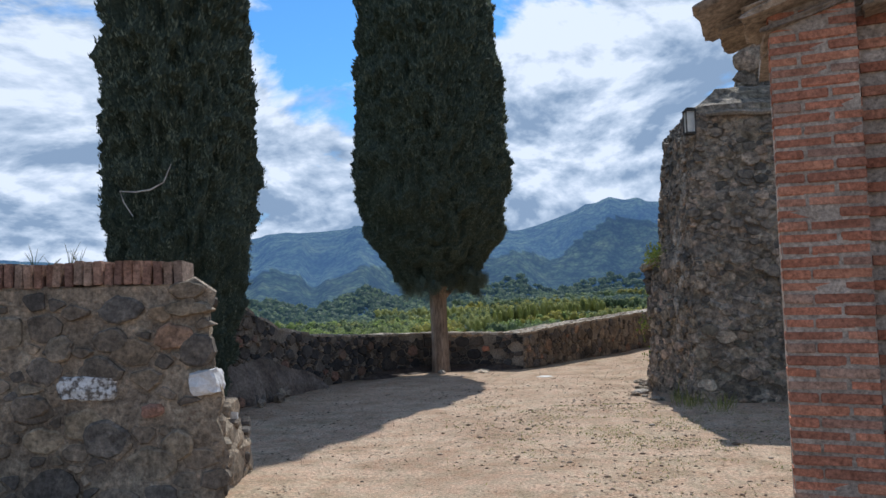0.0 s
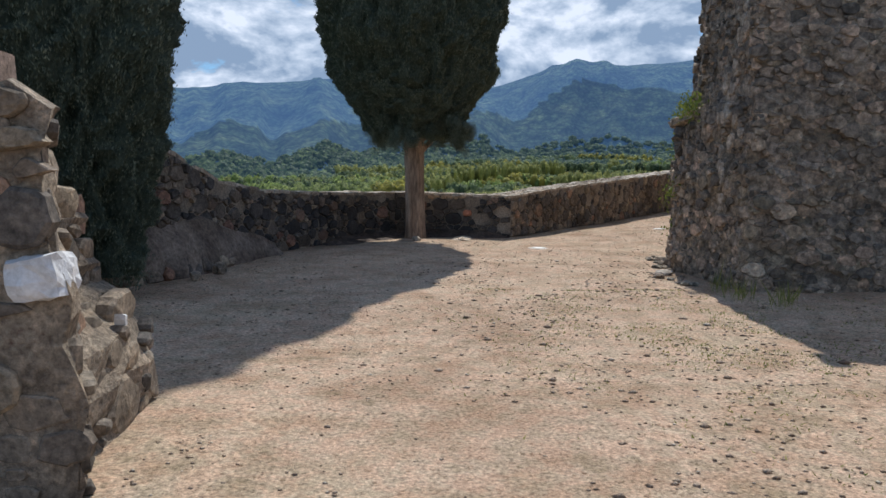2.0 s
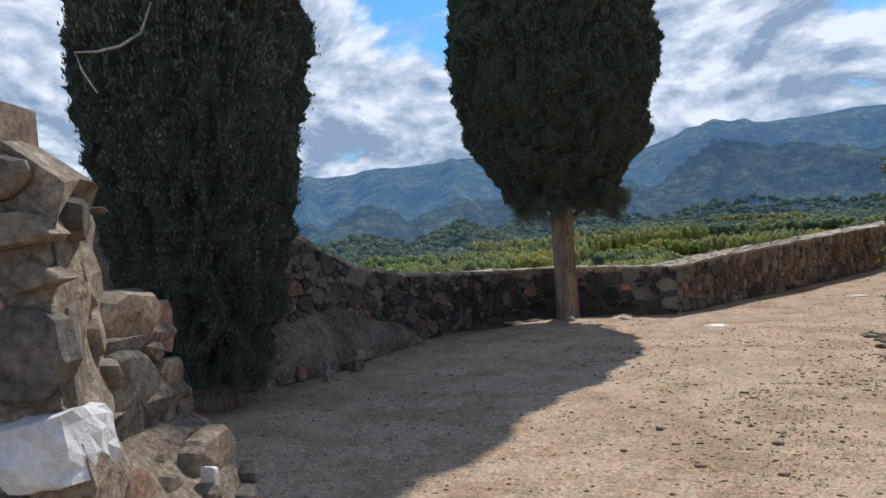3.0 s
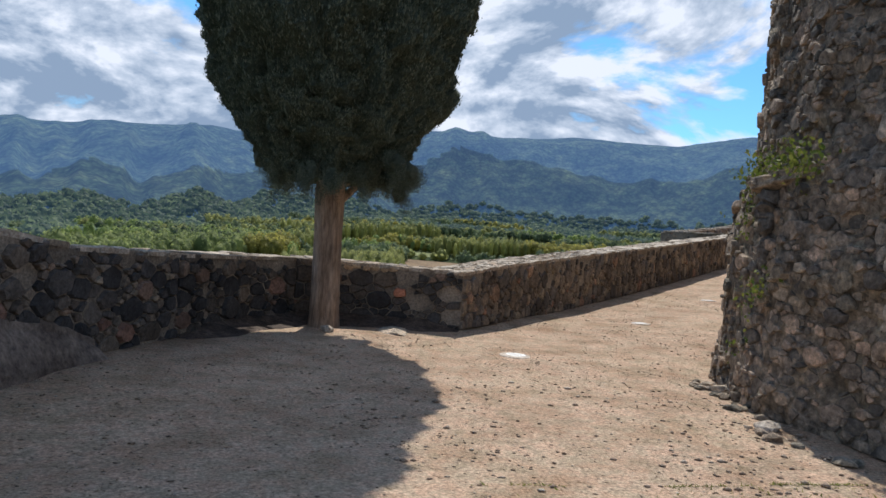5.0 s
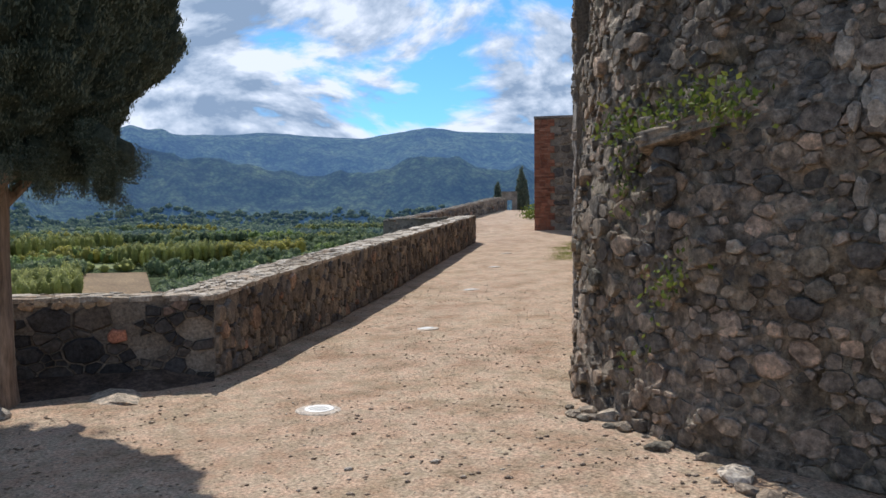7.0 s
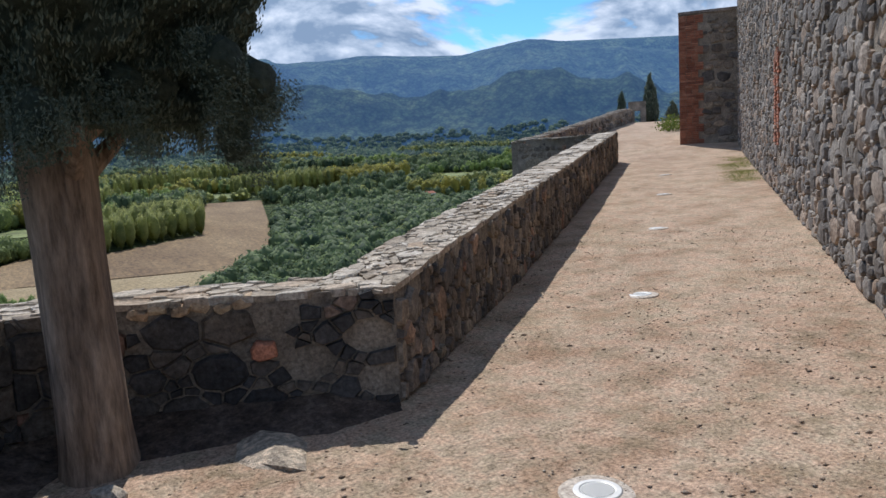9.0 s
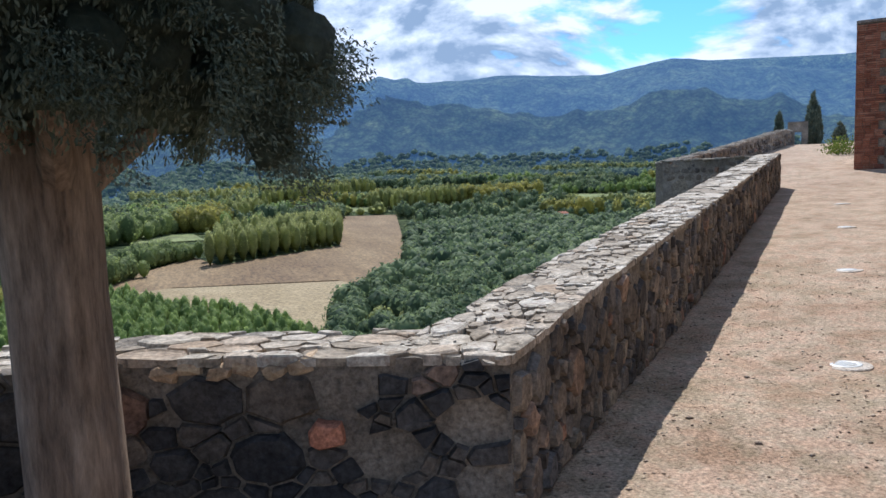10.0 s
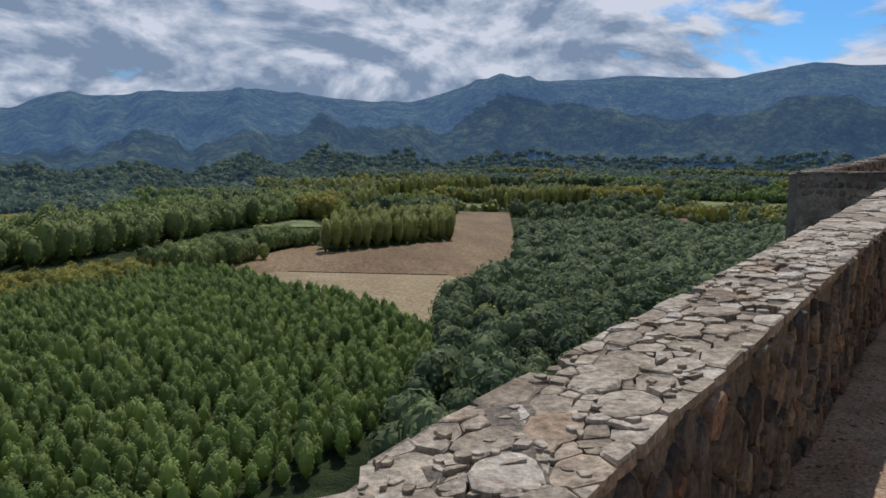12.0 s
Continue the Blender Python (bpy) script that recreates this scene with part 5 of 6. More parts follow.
# ---- trees ----
def cypress(name, at, profile, lean, seed, tufts, label, trunk_r, trunk_top, limbs=5, size=0.2, near_to=-1.0, droop=()):
    r = np.random.RandomState(seed)
    rr = random.Random(seed)
    t = thing(name, at, label, "tree", "cypresses")
    zs, rs = [p[0] for p in profile], [p[1] for p in profile]
    z0, z1 = zs[0], zs[-1]

    def radius(z, a):
        base = float(np.interp(z, zs, rs))
        c, d = math.cos(a), math.sin(a)
        k = noise.noise((c * 1.6, d * 1.6, z * 0.9 + seed)) * 0.08 + noise.noise((c * 4.2, d * 4.2, z * 1.7 + seed)) * 0.15
        lumps = 0.5 - abs(noise.noise((c * 5.0 * base, d * 5.0 * base, z * 2.8 + seed)))
        return base * (1 + k) * 0.95 + (lumps - 0.25) * 0.42 + noise.noise((c * 13 * base, d * 13 * base, z * 7)) * 0.11

    def shift(z):
        return lean * z
    # inner body, coloured darker for the shade between the sprays
    sides, rows = (110, int((z1 - z0) / 0.085)) if tufts > 9000 else (24, 20)
    zg, ag = np.linspace(z0 + 0.1, z1, rows + 1), np.linspace(0, 2 * np.pi, sides, endpoint=False)
    grid = np.array([[radius(z, a) for a in ag] for z in zg])
    verts = [(shift(z) + math.cos(a) * grid[i, k] * 0.955, math.sin(a) * grid[i, k] * 0.955, z) for i, z in enumerate(zg) for k, a in enumerate(ag)]
    faces = [(i * sides + k, i * sides + (k + 1) % sides, (i + 1) * sides + (k + 1) % sides, (i + 1) * sides + k) for i in range(rows) for k in range(sides)]
    faces += [tuple(range(sides))[::-1], tuple(range(rows * sides, (rows + 1) * sides))]
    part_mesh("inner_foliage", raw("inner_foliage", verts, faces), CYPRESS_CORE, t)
    # leaf sprays standing close on the body
    n_cl = int(tufts * (0.64 if droop else 0.9))
    area = (np.interp(np.linspace(z0, z1, 200), zs, rs) + 0.05) * np.interp(np.linspace(z0, z1, 200), (near_to - 1.9, near_to - 1.3, near_to + 1.5, near_to + 5.0), (13.0, 7.0, 1.6, 0.3))
    cz = r.choice(np.linspace(z0, z1, 200), n_cl, p=area / area.sum()) + r.uniform(-0.06, 0.06, n_cl)
    ca = r.uniform(0, 2 * np.pi, n_cl)
    fi, fk = (cz - zg[0]).clip(0, zg[-1] - zg[0] - 1e-3) / (zg[1] - zg[0]), ca / (2 * np.pi) * sides
    i0, k0 = fi.astype(int).clip(0, rows - 1), fk.astype(int) % sides
    u, v = fi - i0, fk - np.floor(fk)
    k1 = (k0 + 1) % sides
    rad = (grid[i0, k0] * (1 - v) + grid[i0, k1] * v) * (1 - u) + (grid[i0 + 1, k0] * (1 - v) + grid[i0 + 1, k1] * v) * u
    rad = rad * 0.955 + r.uniform(-0.02, 0.035, n_cl) + 0.03 * (r.random_sample(n_cl) < 0.08)
    skin = np.c_[shift(cz) + np.cos(ca) * rad, np.sin(ca) * rad, cz]
    # underside of the crown
    under = 70
    ua, uf = r.uniform(0, 2 * np.pi, under), np.sqrt(r.uniform(0.03, 1, under))
    zb = z0 + 0.12
    cen = np.array([(math.cos(a) * f * radius(zb + 0.3, a), math.sin(a) * f * radius(zb + 0.3, a), zb + 0.05 + 0.4 * noise.noise((math.cos(a) * f * 3.1, math.sin(a) * f * 3.1, seed)) + 0.15 * (1 - f)) for a, f in zip(ua, uf)])
    # thicker bunches hanging from the rim
    for a, d, z in droop:
        c = np.array([(d * math.cos(a), d * math.sin(a), z)])
        cen = np.vstack([cen, c + r.normal(0, 1, (10, 3)) * np.array([[0.06, 0.06, 0.09]])])
    # solid lobes inside the hanging bunches
    if droop:
        bm = bmesh.new()
        spots = [Vector((d * math.cos(a), d * math.sin(a), z + 0.06)) for a, d, z in droop] + [Vector(c) + Vector((0, 0, 0.1)) for c in cen[:under:3]]
        for c in spots:
            made = bmesh.ops.create_icosphere(bm, subdivisions=2, radius=1.0)["verts"]
            w, h = rr.uniform(0.08, 0.12), rr.uniform(0.1, 0.15)
            for q in made:
                q.co = c + Vector((q.co.x * w, q.co.y * w, q.co.z * h)) + noise.noise_vector(q.co * 2.1 + c) * 0.05
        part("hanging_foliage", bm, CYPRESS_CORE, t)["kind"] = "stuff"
    low = tufts - n_cl
    hang = cen[r.randint(0, len(cen), low)] + r.normal(0, 1, (low, 3)).clip(-1.5, 1.5) * np.array([[0.048, 0.048, 0.065]])
    pos = np.vstack([skin, hang])
    k = np.arange(tufts)
    out = pos - np.c_[shift(pos[:, 2]), np.zeros(tufts), pos[:, 2]]
    out /= np.linalg.norm(out, axis=1)[:, None] + 1e-6
    way = out * 0.4 + np.array([0, 0, 0.9]) + r.normal(0, 0.3, (tufts, 3))
    way[k >= n_cl] = out[k >= n_cl] * 0.4 + np.array([0, 0, -0.5]) + r.normal(0, 0.45, (int((k >= n_cl).sum()), 3))
    way /= np.linalg.norm(way, axis=1)[:, None]
    side = np.cross(way, r.normal(0, 1, (tufts, 3)))
    side /= np.linalg.norm(side, axis=1)[:, None]
    L = (size * np.interp(pos[:, 2], (near_to - 2.0, near_to - 1.2, near_to + 1.6, near_to + 6), (0.32, 0.42, 0.85, 1.6)) * r.uniform(0.6, 1.3, tufts) * np.where(k >= n_cl, 0.62, 1.0))[:, None]
    W = L * r.uniform(0.12, 0.2, tufts)[:, None]
    nrm = np.cross(way, side) * W * 0.5
    base, tip = pos - way * L * 0.4, pos + way * L * 0.6
    l, q = pos - side * W + nrm, pos + side * W + nrm
    verts = np.stack([base, l, tip, q], 1).reshape(-1, 3)
    i4 = np.arange(tufts)[:, None] * 4
    tris = np.concatenate([i4 + [0, 2, 1], i4 + [0, 3, 2]], 0)
    part_mesh("crown", tri_mesh("crown", verts, tris), CYPRESS, t)
    # trunk with flared, fluted foot
    bm = bmesh.new()
    sides, zz = 26, [-0.15, 0.0, 0.08, 0.2, 0.4, 0.8, 1.3, trunk_top, trunk_top + 0.5, z0 + (z1 - z0) * 0.5]
    rr_ = [1.22, 1.14, 1.09, 1.05, 1.02, 1.0, 0.97, 1.05, 0.8, 0.3]
    rings = []
    for z, f in zip(zz, rr_):
        ring = []
        for k in range(sides):
            a = 2 * math.pi * k / sides
            g = trunk_r * f * (1 + 0.05 * math.sin(a * 5 + z * 0.6) + 0.04 * noise.noise((math.cos(a) * 2, math.sin(a) * 2, z * 0.8 + seed)) + (0.12 * max(0, 0.3 - z) * math.sin(a * 4 + 1)))
            ring.append(bm.verts.new((shift(max(0, z)) + g * math.cos(a), g * math.sin(a), z)))
        rings.append(ring)
    for a, b in zip(rings, rings[1:]):
        for k in range(sides):
            bm.faces.new((a[k], a[(k + 1) % sides], b[(k + 1) % sides], b[k]))
    bm.faces.new(rings[0][::-1])
    bm.faces.new(rings[-1])
    part("trunk", bm, BARK, t, "grey-brown fibrous trunk", True)
    for k in range(limbs):
        a = 2 * math.pi * (k + rr.uniform(-0.3, 0.3)) / max(1, limbs) + 0.6
        z = trunk_top + rr.uniform(-0.12, 0.3)
        c, s = math.cos(a), math.sin(a)
        reach = rr.uniform(0.5, 0.9)
        bm = bmesh.new()
        tube(bm, [(c * trunk_r * 0.6, s * trunk_r * 0.6, z), (c * (trunk_r + reach * 0.35), s * (trunk_r + reach * 0.35), z + 0.22), (c * (trunk_r + reach), s * (trunk_r + reach), z + 0.7)], [0.07, 0.05, 0.02], 8)
        part("limb", bm, BARK, t)
    return t


cypress("cypress_tree", (2.53, 21.85, 0), ((1.9, 0.45), (2.0, 0.84), (2.2, 0.98), (2.5, 1.2), (3.0, 1.6), (4.0, 1.9), (5.0, 1.93), (6.5, 1.82), (9, 1.72), (12, 1.5), (14, 1.2), (16, 0.75), (17.6, 0.08)), -0.03, 3, 215000,
        "dark green cypress with bare trunk before the parapet", 0.195, 1.85, 6, 0.11, 4.6, [(-1.95 + 0.37 * k + 0.1 * math.sin(k * 5), 1.0 + 0.16 * math.sin(k * 2.3), 2.0 + 0.14 * math.sin(k * 3.7)) for k in range(5)] + [(-0.77, 1.22, 2.12), (-0.95, 1.2, 2.2)] + [(0.9 + 0.62 * k, 0.78 + 0.1 * math.sin(k * 2.9), 2.08 + 0.12 * math.sin(k * 4.1)) for k in range(6)])
cypress("cypress_tree", (-1.0, 14.8, 0.15), ((0.02, 0.45), (0.9, 0.68), (1.6, 0.84), (2.4, 1.0), (3.2, 1.05), (5.0, 1.02), (8, 0.98), (11, 0.75), (13.5, 0.4), (15, 0.06)), -0.03, 8, 85000,
        "dark green cypress leafy to the ground behind the wall", 0.2, 0.6, 0, 0.10, 3.6)
for n, (x, y, z, h, w) in enumerate(((39.05, 54.9, 3.5, 3.3, 0.55), (40.3, 59.1, 3.5, 2.55, 0.4), (38.65, 52.5, 3.5, 1.25, 0.38))):
    cypress("small_cypress", (x, y, z), ((0.05, w * 0.7), (h * 0.15, w), (h * 0.5, w * 0.72), (h * 0.8, w * 0.35), (h, 0.02)), 0, 20 + n, 2500, "small conical cypress at the far end of path", 0.05, 0.2, 0, 0.22)


def fallen_twig():
    bm = bmesh.new()
    tube(bm, [(-0.77, 13.56, 3.33), (-0.85, 13.54, 3.10), (-1.0, 13.5, 3.00), (-1.2, 13.52, 2.98), (-1.4, 13.56, 3.00), (-1.35, 13.56, 2.86), (-1.23, 13.56, 2.68)], [0.006, 0.010, 0.011, 0.010, 0.009, 0.009, 0.005], 6)
    tagged(part("bare_twig", bm, DRY), "pale bare bent twig hanging in the cypress", "twig")


fallen_twig()


def leaf_clump(name, at, spread, count, leaf, mat, label, category, seed, group="", hang=0.2, blades=False):
    r = np.random.RandomState(seed)
    t = thing(name, at, label, category, group)
    pos = r.normal(0, 1, (count, 3)) * np.array(spread)
    way = r.normal(0, 0.5, (count, 3)) + np.array([0, 0, 0.5])
    if blades:
        pos[:, 2] = 0
        way = r.normal(0, 0.25, (count, 3)) + np.array([0, 0, 1])
    way /= np.linalg.norm(way, axis=1)[:, None]
    side = np.cross(way, r.normal(0, 1, (count, 3)))
    side /= np.linalg.norm(side, axis=1)[:, None]
    L = (leaf * r.uniform(0.5, 1.3, count))[:, None]
    W = L * (0.022 if blades else 0.3)
    a, tip = pos, pos + way * L
    mid = pos + way * L * 0.45
    verts = np.stack([a, mid - side * W, tip, mid + side * W], 1).reshape(-1, 3)
    i4 = np.arange(count)[:, None] * 4
    tris = np.concatenate([i4 + [0, 2, 1], i4 + [0, 3, 2]], 0)
    part_mesh("leaves", tri_mesh("leaves", verts, tris), mat, t)
    return t


def plants():
    r = random.Random(5)
    for k in range(12):
        f = k / 11
        x = float(np.interp(f, (0, 0.5, 1), (6.30, 6.45, 6.72)))
        y = float(np.interp(f, (0, 0.5, 1), (17.12, 17.75, 18.5)))
        leaf_clump("wall_plant", (x + r.uniform(-0.1, 0.02), y, 2.26 + 0.12 * f + r.uniform(-0.14, 0.10)), (0.08, 0.11, 0.09), r.randint(40, 75), 0.055, PLANT, "yellow-green weed growing from the tower ledge", "plant", 200 + k, "plants on the tower")
    for k, (x, y, z) in enumerate(((6.16, 17.60, 1.13), (6.18, 17.7, 1.05), (6.4, 18.15, 1.75), (6.42, 18.2, 1.95), (6.3, 17.95, 0.55), (6.12, 17.5, 1.18))):
        leaf_clump("wall_plant", (x, y, z), (0.06, 0.09, 0.08), 34, 0.05, PLANT, "small yellow-green weed in a wall joint", "plant", 230 + k, "plants on the tower")
    for k in range(9):
        x, y = r.uniform(5.9, 6.5), r.uniform(14.5, 15.5)
        leaf_clump("grass_tuft", (x, y, ground_z(x, y)), (0.07, 0.07, 0), r.randint(10, 22), r.uniform(0.15, 0.34), GRASS, "thin green grass tuft at the tower's foot", "grass", 260 + k, "grass tufts by the tower", blades=True)
    q = np.random.RandomState(31)
    n = 9000
    gx, gy = q.normal(5.0, 1.1, n).clip(2.6, 7.5), q.normal(13.3, 1.5, n).clip(9.5, 15.6)
    ok = np.array([noise.noise((x * 1.4, y * 1.4, 17)) for x, y in zip(gx, gy)]) > 0.0
    base = np.array([(x, y, ground_z(x, y)) for x, y in zip(gx[ok], gy[ok])])
    n = len(base)
    tip = base + np.c_[q.normal(0, 0.02, (n, 2)), q.uniform(0.008, 0.024, n)]
    side = np.c_[q.normal(0, 1, (n, 2)), np.zeros(n)] * 0.0035
    verts = np.stack([base - side, base + side, tip], 1).reshape(-1, 3)
    tagged(part_mesh("short_grass", tri_mesh("short_grass", verts, np.arange(n * 3).reshape(-1, 3)), GRASS), "sparse short dry grass on the gravel", "grass", "", "stuff")
    for k in range(40):
        f = r.uniform(0.62, 1)
        o = r.uniform(0.1, 0.75)
        x, y = 7.75 + 15.6 * f - 0.678 * o, 19.9 + 14.37 * f + 0.735 * o
        leaf_clump("grass_tuft", (x, y, ground_z(x, y)), (0.2, 0.2, 0), 260, 0.07, GRASS, "short yellow-green grass along the castle wall", "grass", 300 + k, "grass along the castle wall", blades=True)
    for k, (x, y, s) in enumerate(((30.6, 44.6, 0.35), (31.2, 45.4, 0.3))):
        leaf_clump("low_bush", (x, y, rise(x, y) + s * 0.6), (s, s, s * 0.7), 500, 0.12, PLANT, "low olive-green bush beside the far tower", "bush", 350 + k)


plants()


def pebbles():
    """Clods and pebbles on the path, too many to count."""
    r = np.random.RandomState(4)
    n = 46000
    xy = np.c_[r.uniform(-1.5, 12, n), r.uniform(5.5, 27, n)]
    patchy = np.array([noise.noise((x * 0.6, y * 0.6, 9)) for x, y in xy])
    ok = np.array([inside(x, y, EDGE) for x, y in xy]) & (r.uniform(-0.5, 0.35, n) < patchy + 0.1)
    ok &= ~((xy[:, 0] > 6.1) & (xy[:, 1] > 15.4) & (xy[:, 1] - 19.9 < (xy[:, 0] - 7.75) * 0.92))
    ok &= ~((xy[:, 0] < 1.0) & (xy[:, 1] > 9.9) & (xy[:, 1] < 11.7))
    xy = xy[ok]
    n = len(xy)
    coarse = 1 + 0.7 * ((xy[:, 0] > 2.5) & (xy[:, 1] < 18.5) & (r.random_sample(n) < 0.4))
    size = coarse * np.exp(r.normal(-5.0, 0.42, n)).clip(0.003, 0.022)
    tv = np.array([(1, 0, 0), (-1, 0, 0), (0, 1, 0), (0, -1, 0), (0, 0, 0.8), (0, 0, -0.6)], float)
    tf = np.array([(0, 2, 4), (2, 1, 4), (1, 3, 4), (3, 0, 4), (2, 0, 5), (1, 2, 5), (3, 1, 5), (0, 3, 5)])
    a = r.uniform(0, 6.28, n)
    c, s = np.cos(a), np.sin(a)
    v = tv[None] * (1 + r.uniform(-0.35, 0.35, (n, 6, 3)))
    x, y = v[..., 0] * c[:, None] - v[..., 1] * s[:, None], v[..., 0] * s[:, None] + v[..., 1] * c[:, None]
    z0 = np.array([ground_z(p, q) for p, q in xy])
    verts = np.stack([xy[:, :1] + x * size[:, None] * 1.3, xy[:, 1:] + y * size[:, None], z0[:, None] + v[..., 2] * size[:, None] * 0.7 + size[:, None] * 0.2], -1).reshape(-1, 3)
    tris = (np.arange(n)[:, None, None] * 6 + tf[None]).reshape(-1, 3)
    ob = part_mesh("pebbles", tri_mesh("pebbles", verts, tris), PEBBLE)
    tagged(ob, "loose brown pebbles and clods scattered over gravel path", "pebbles", "", "stuff")


PEBBLE = surface("pebble", ((0.0, (0.24, 0.175, 0.125)), (0.35, (0.36, 0.27, 0.19)), (0.75, (0.46, 0.355, 0.26)), (1.0, (0.60, 0.51, 0.40))), "island", 60, 3)
pebbles()


# ---- valley and hills ----
RIDGE_A = (-180, -60, -40, -23.2, -18.6, -15.5, -12.6, -6, -0.9, 4.7, 6.7, 11.6, 18, 22.6, 27, 30.2, 35.4, 38, 42, 50, 65, 90, 180)
RIDGE_E = (2, 2.5, 3.0, 3.3, 5.28, 5.4, 5.85, 6.5, 6.2, 5.95, 6.1, 7.6, 7.85, 8.1, 8.0, 7.9, 8.75, 8.4, 7.6, 6.8, 6, 4, 2)


def valley_z(x, y):
    d = math.hypot(x, y - 18)
    flat = -66 + 0.02 * d
    if d < 130:
        return float(np.interp(d, (0, 22, 60, 130), (-14, -14, -36, flat)))
    az = math.degrees(math.atan2(x, y - 18))
    foot = float(np.interp(az, (-30, -22, -8, 0, 14), (1050, 1080, 1200, 1600, 2150)))
    plain = -66 + 0.02 * min(d, foot) if min(d, foot) < 1150 else -43 + 0.08 * (min(d, foot) - 1150) + noise.noise((x * 0.004, y * 0.004, 6)) * 5 * min(1, (d - 1150) / 300)
    if d < foot:
        return plain
    e = float(np.interp(az, RIDGE_A, RIDGE_E))
    top = 1.6 + 3000 * math.tan(radians(e))
    f = (d - foot) / (3000 - foot)
    n1 = noise.fractal((x * 0.0011, y * 0.0011, 0.5), 1.0, 2.0, 5)
    if f < 1:
        z = plain + (top - plain) * (0.25 * f + 0.75 * f * f * (3 - 2 * f))
        spur = 1 - 2.4 * abs(noise.noise((az * 0.16 + 5, d * 0.0005, 3))) - 0.8 * abs(noise.noise((az * 0.45, d * 0.0011, 8)))
        return z + spur * 45 * math.sin(math.pi * f) ** 1.2 + n1 * 95 * math.sin(math.pi * f) ** 1.7 + noise.fractal((x * 0.006, y * 0.006, 2), 1.0, 2.0, 4) * 22 * math.sin(math.pi * f) ** 1.3
    back = top * (1 - 0.35 * min(1, (f - 1) * 2.5)) + noise.fractal((x * 0.006, y * 0.006, 2), 1.0, 2.0, 4) * 8
    if az > 20:
        far = 4300 * math.tan(radians(float(np.interp(az, (20, 34, 38, 41, 46.5, 52, 70), (6, 7.6, 8.45, 8.35, 8.1, 8.3, 5)))))
        back = max(back, far * math.exp(-((d - 4300) / 380) ** 2))
    return back


def valley():
    az = np.r_[np.arange(-180, -50, 3.0), np.arange(-50, 75, 0.25), np.arange(75, 180, 3.0)]
    rs = np.r_[0.1, 12, 22, 35, 60, 95, 130, np.geomspace(160, 1500, 40), np.linspace(1525, 3300, 90), np.linspace(3350, 4800, 26)]
    n = len(az)

    verts = np.array([(d * math.sin(radians(a)), 18 + d * math.cos(radians(a)), valley_z(d * math.sin(radians(a)), 18 + d * math.cos(radians(a)))) for d in rs for a in az])
    foot = np.interp(az, (-30, -22, -8, 0, 14), (1010, 1040, 1160, 1560, 1900))

    def piece(reach):
        faces = np.array([(i * n + k, i * n + (k + 1) % n, (i + 1) * n + (k + 1) % n, (i + 1) * n + k) for i in range(len(rs) - 1) for k in range(n) if int(rs[i] > foot[k]) + int(rs[i] > foot[k] + 650) == reach])
        used, where = np.unique(faces, return_inverse=True)
        return verts[used].tolist(), where.reshape(-1, 4).tolist()
    for k, (name, mat, label, category) in enumerate((("valley_ground", HILL, "wide wooded valley floor far below the castle", "landscape"), ("backdrop_slopes", NEAR_HILL, "dark green wooded lower slopes of the hills, haze added as glow", "hills"), ("backdrop_hills", FAR_HILL, "forested hills closing the valley, blue haze added as glow", "hills"))):
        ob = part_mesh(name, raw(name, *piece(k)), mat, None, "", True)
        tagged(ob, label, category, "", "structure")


valley()


def sheet(name, poly, mat, label, lift):
    """A field draped on the valley floor."""
    bm = bmesh.new()
    xs, ys = [p[0] for p in poly], [p[1] for p in poly]
    vs = [bm.verts.new((x, y, 0)) for x, y in poly]
    bm.faces.new(vs)
    bmesh.ops.triangulate(bm, faces=bm.faces[:])
    bmesh.ops.subdivide_edges(bm, edges=bm.edges[:], cuts=6, use_grid_fill=True)
    for v in bm.verts:
        v.co.z = valley_z(v.co.x, v.co.y) + lift
    tagged(part(name, bm, mat), label, "field", "", "structure")


FIELD = [(-72, 512), (-38, 580), (-10, 660), (9, 590), (118, 690), (205, 1150), (285, 1130), (140, 522), (66, 380), (45, 300), (25, 345), (-10, 400)]
sheet("ploughed_field", FIELD, SOIL, "bare brown ploughed field between poplar plantations", 0.8)
sheet("stubble_field", [(-45, 470), (-10, 402), (25, 347), (45, 302), (66, 380), (92, 434), (80, 466), (-20, 482)], STUBBLE, "pale stubble field below the ploughed field", 1.1)
sheet("farm_track", [(-20, 484), (80, 470), (80, 475), (-20, 490)], SOIL, "narrow earth track across the field", 1.2)
sheet("meadow", [(60, 1220), (330, 1400), (400, 1480), (110, 1420)], MEADOW, "sunlit green meadow beyond the field", 0.8)
sheet("meadow", [(-420, 820), (-210, 720), (-190, 800), (-380, 980)], POPLAR_YELLOW, "yellow autumn vineyard strip beside the woods", 2.0)
sheet("meadow", [(-470, 900), (-200, 1000), (-170, 1040), (-460, 960)], MEADOW, "pale green meadow at the hills' foot", 0.8)


def far_meadows():
    """Strips of meadow between the woods of the far plain."""
    r = random.Random(15)
    for k in range(11):
        a, d = radians(-6 + 4.6 * k + r.uniform(-1, 1)), r.uniform(950, 1500) if k > 2 else r.uniform(850, 1080)
        x, y, t = d * math.sin(a), 18 + d * math.cos(a), -a + r.uniform(-0.25, 0.25)
        u, v = Vector((math.cos(t), math.sin(t))), Vector((-math.sin(t), math.cos(t)))
        w, h = r.uniform(60, 130), r.uniform(30, 60)
        poly = [Vector((x, y)) + u * (w * p) + v * (h * q) for p, q in ((-1, -0.8), (0.9, -1), (1, 0.7), (-0.8, 1))]
        MEADOWS.append([(p.x, p.y) for p in poly])
        sheet("meadow", MEADOWS[-1], MEADOW, "sunlit pale green meadow among distant woods", 1.0)


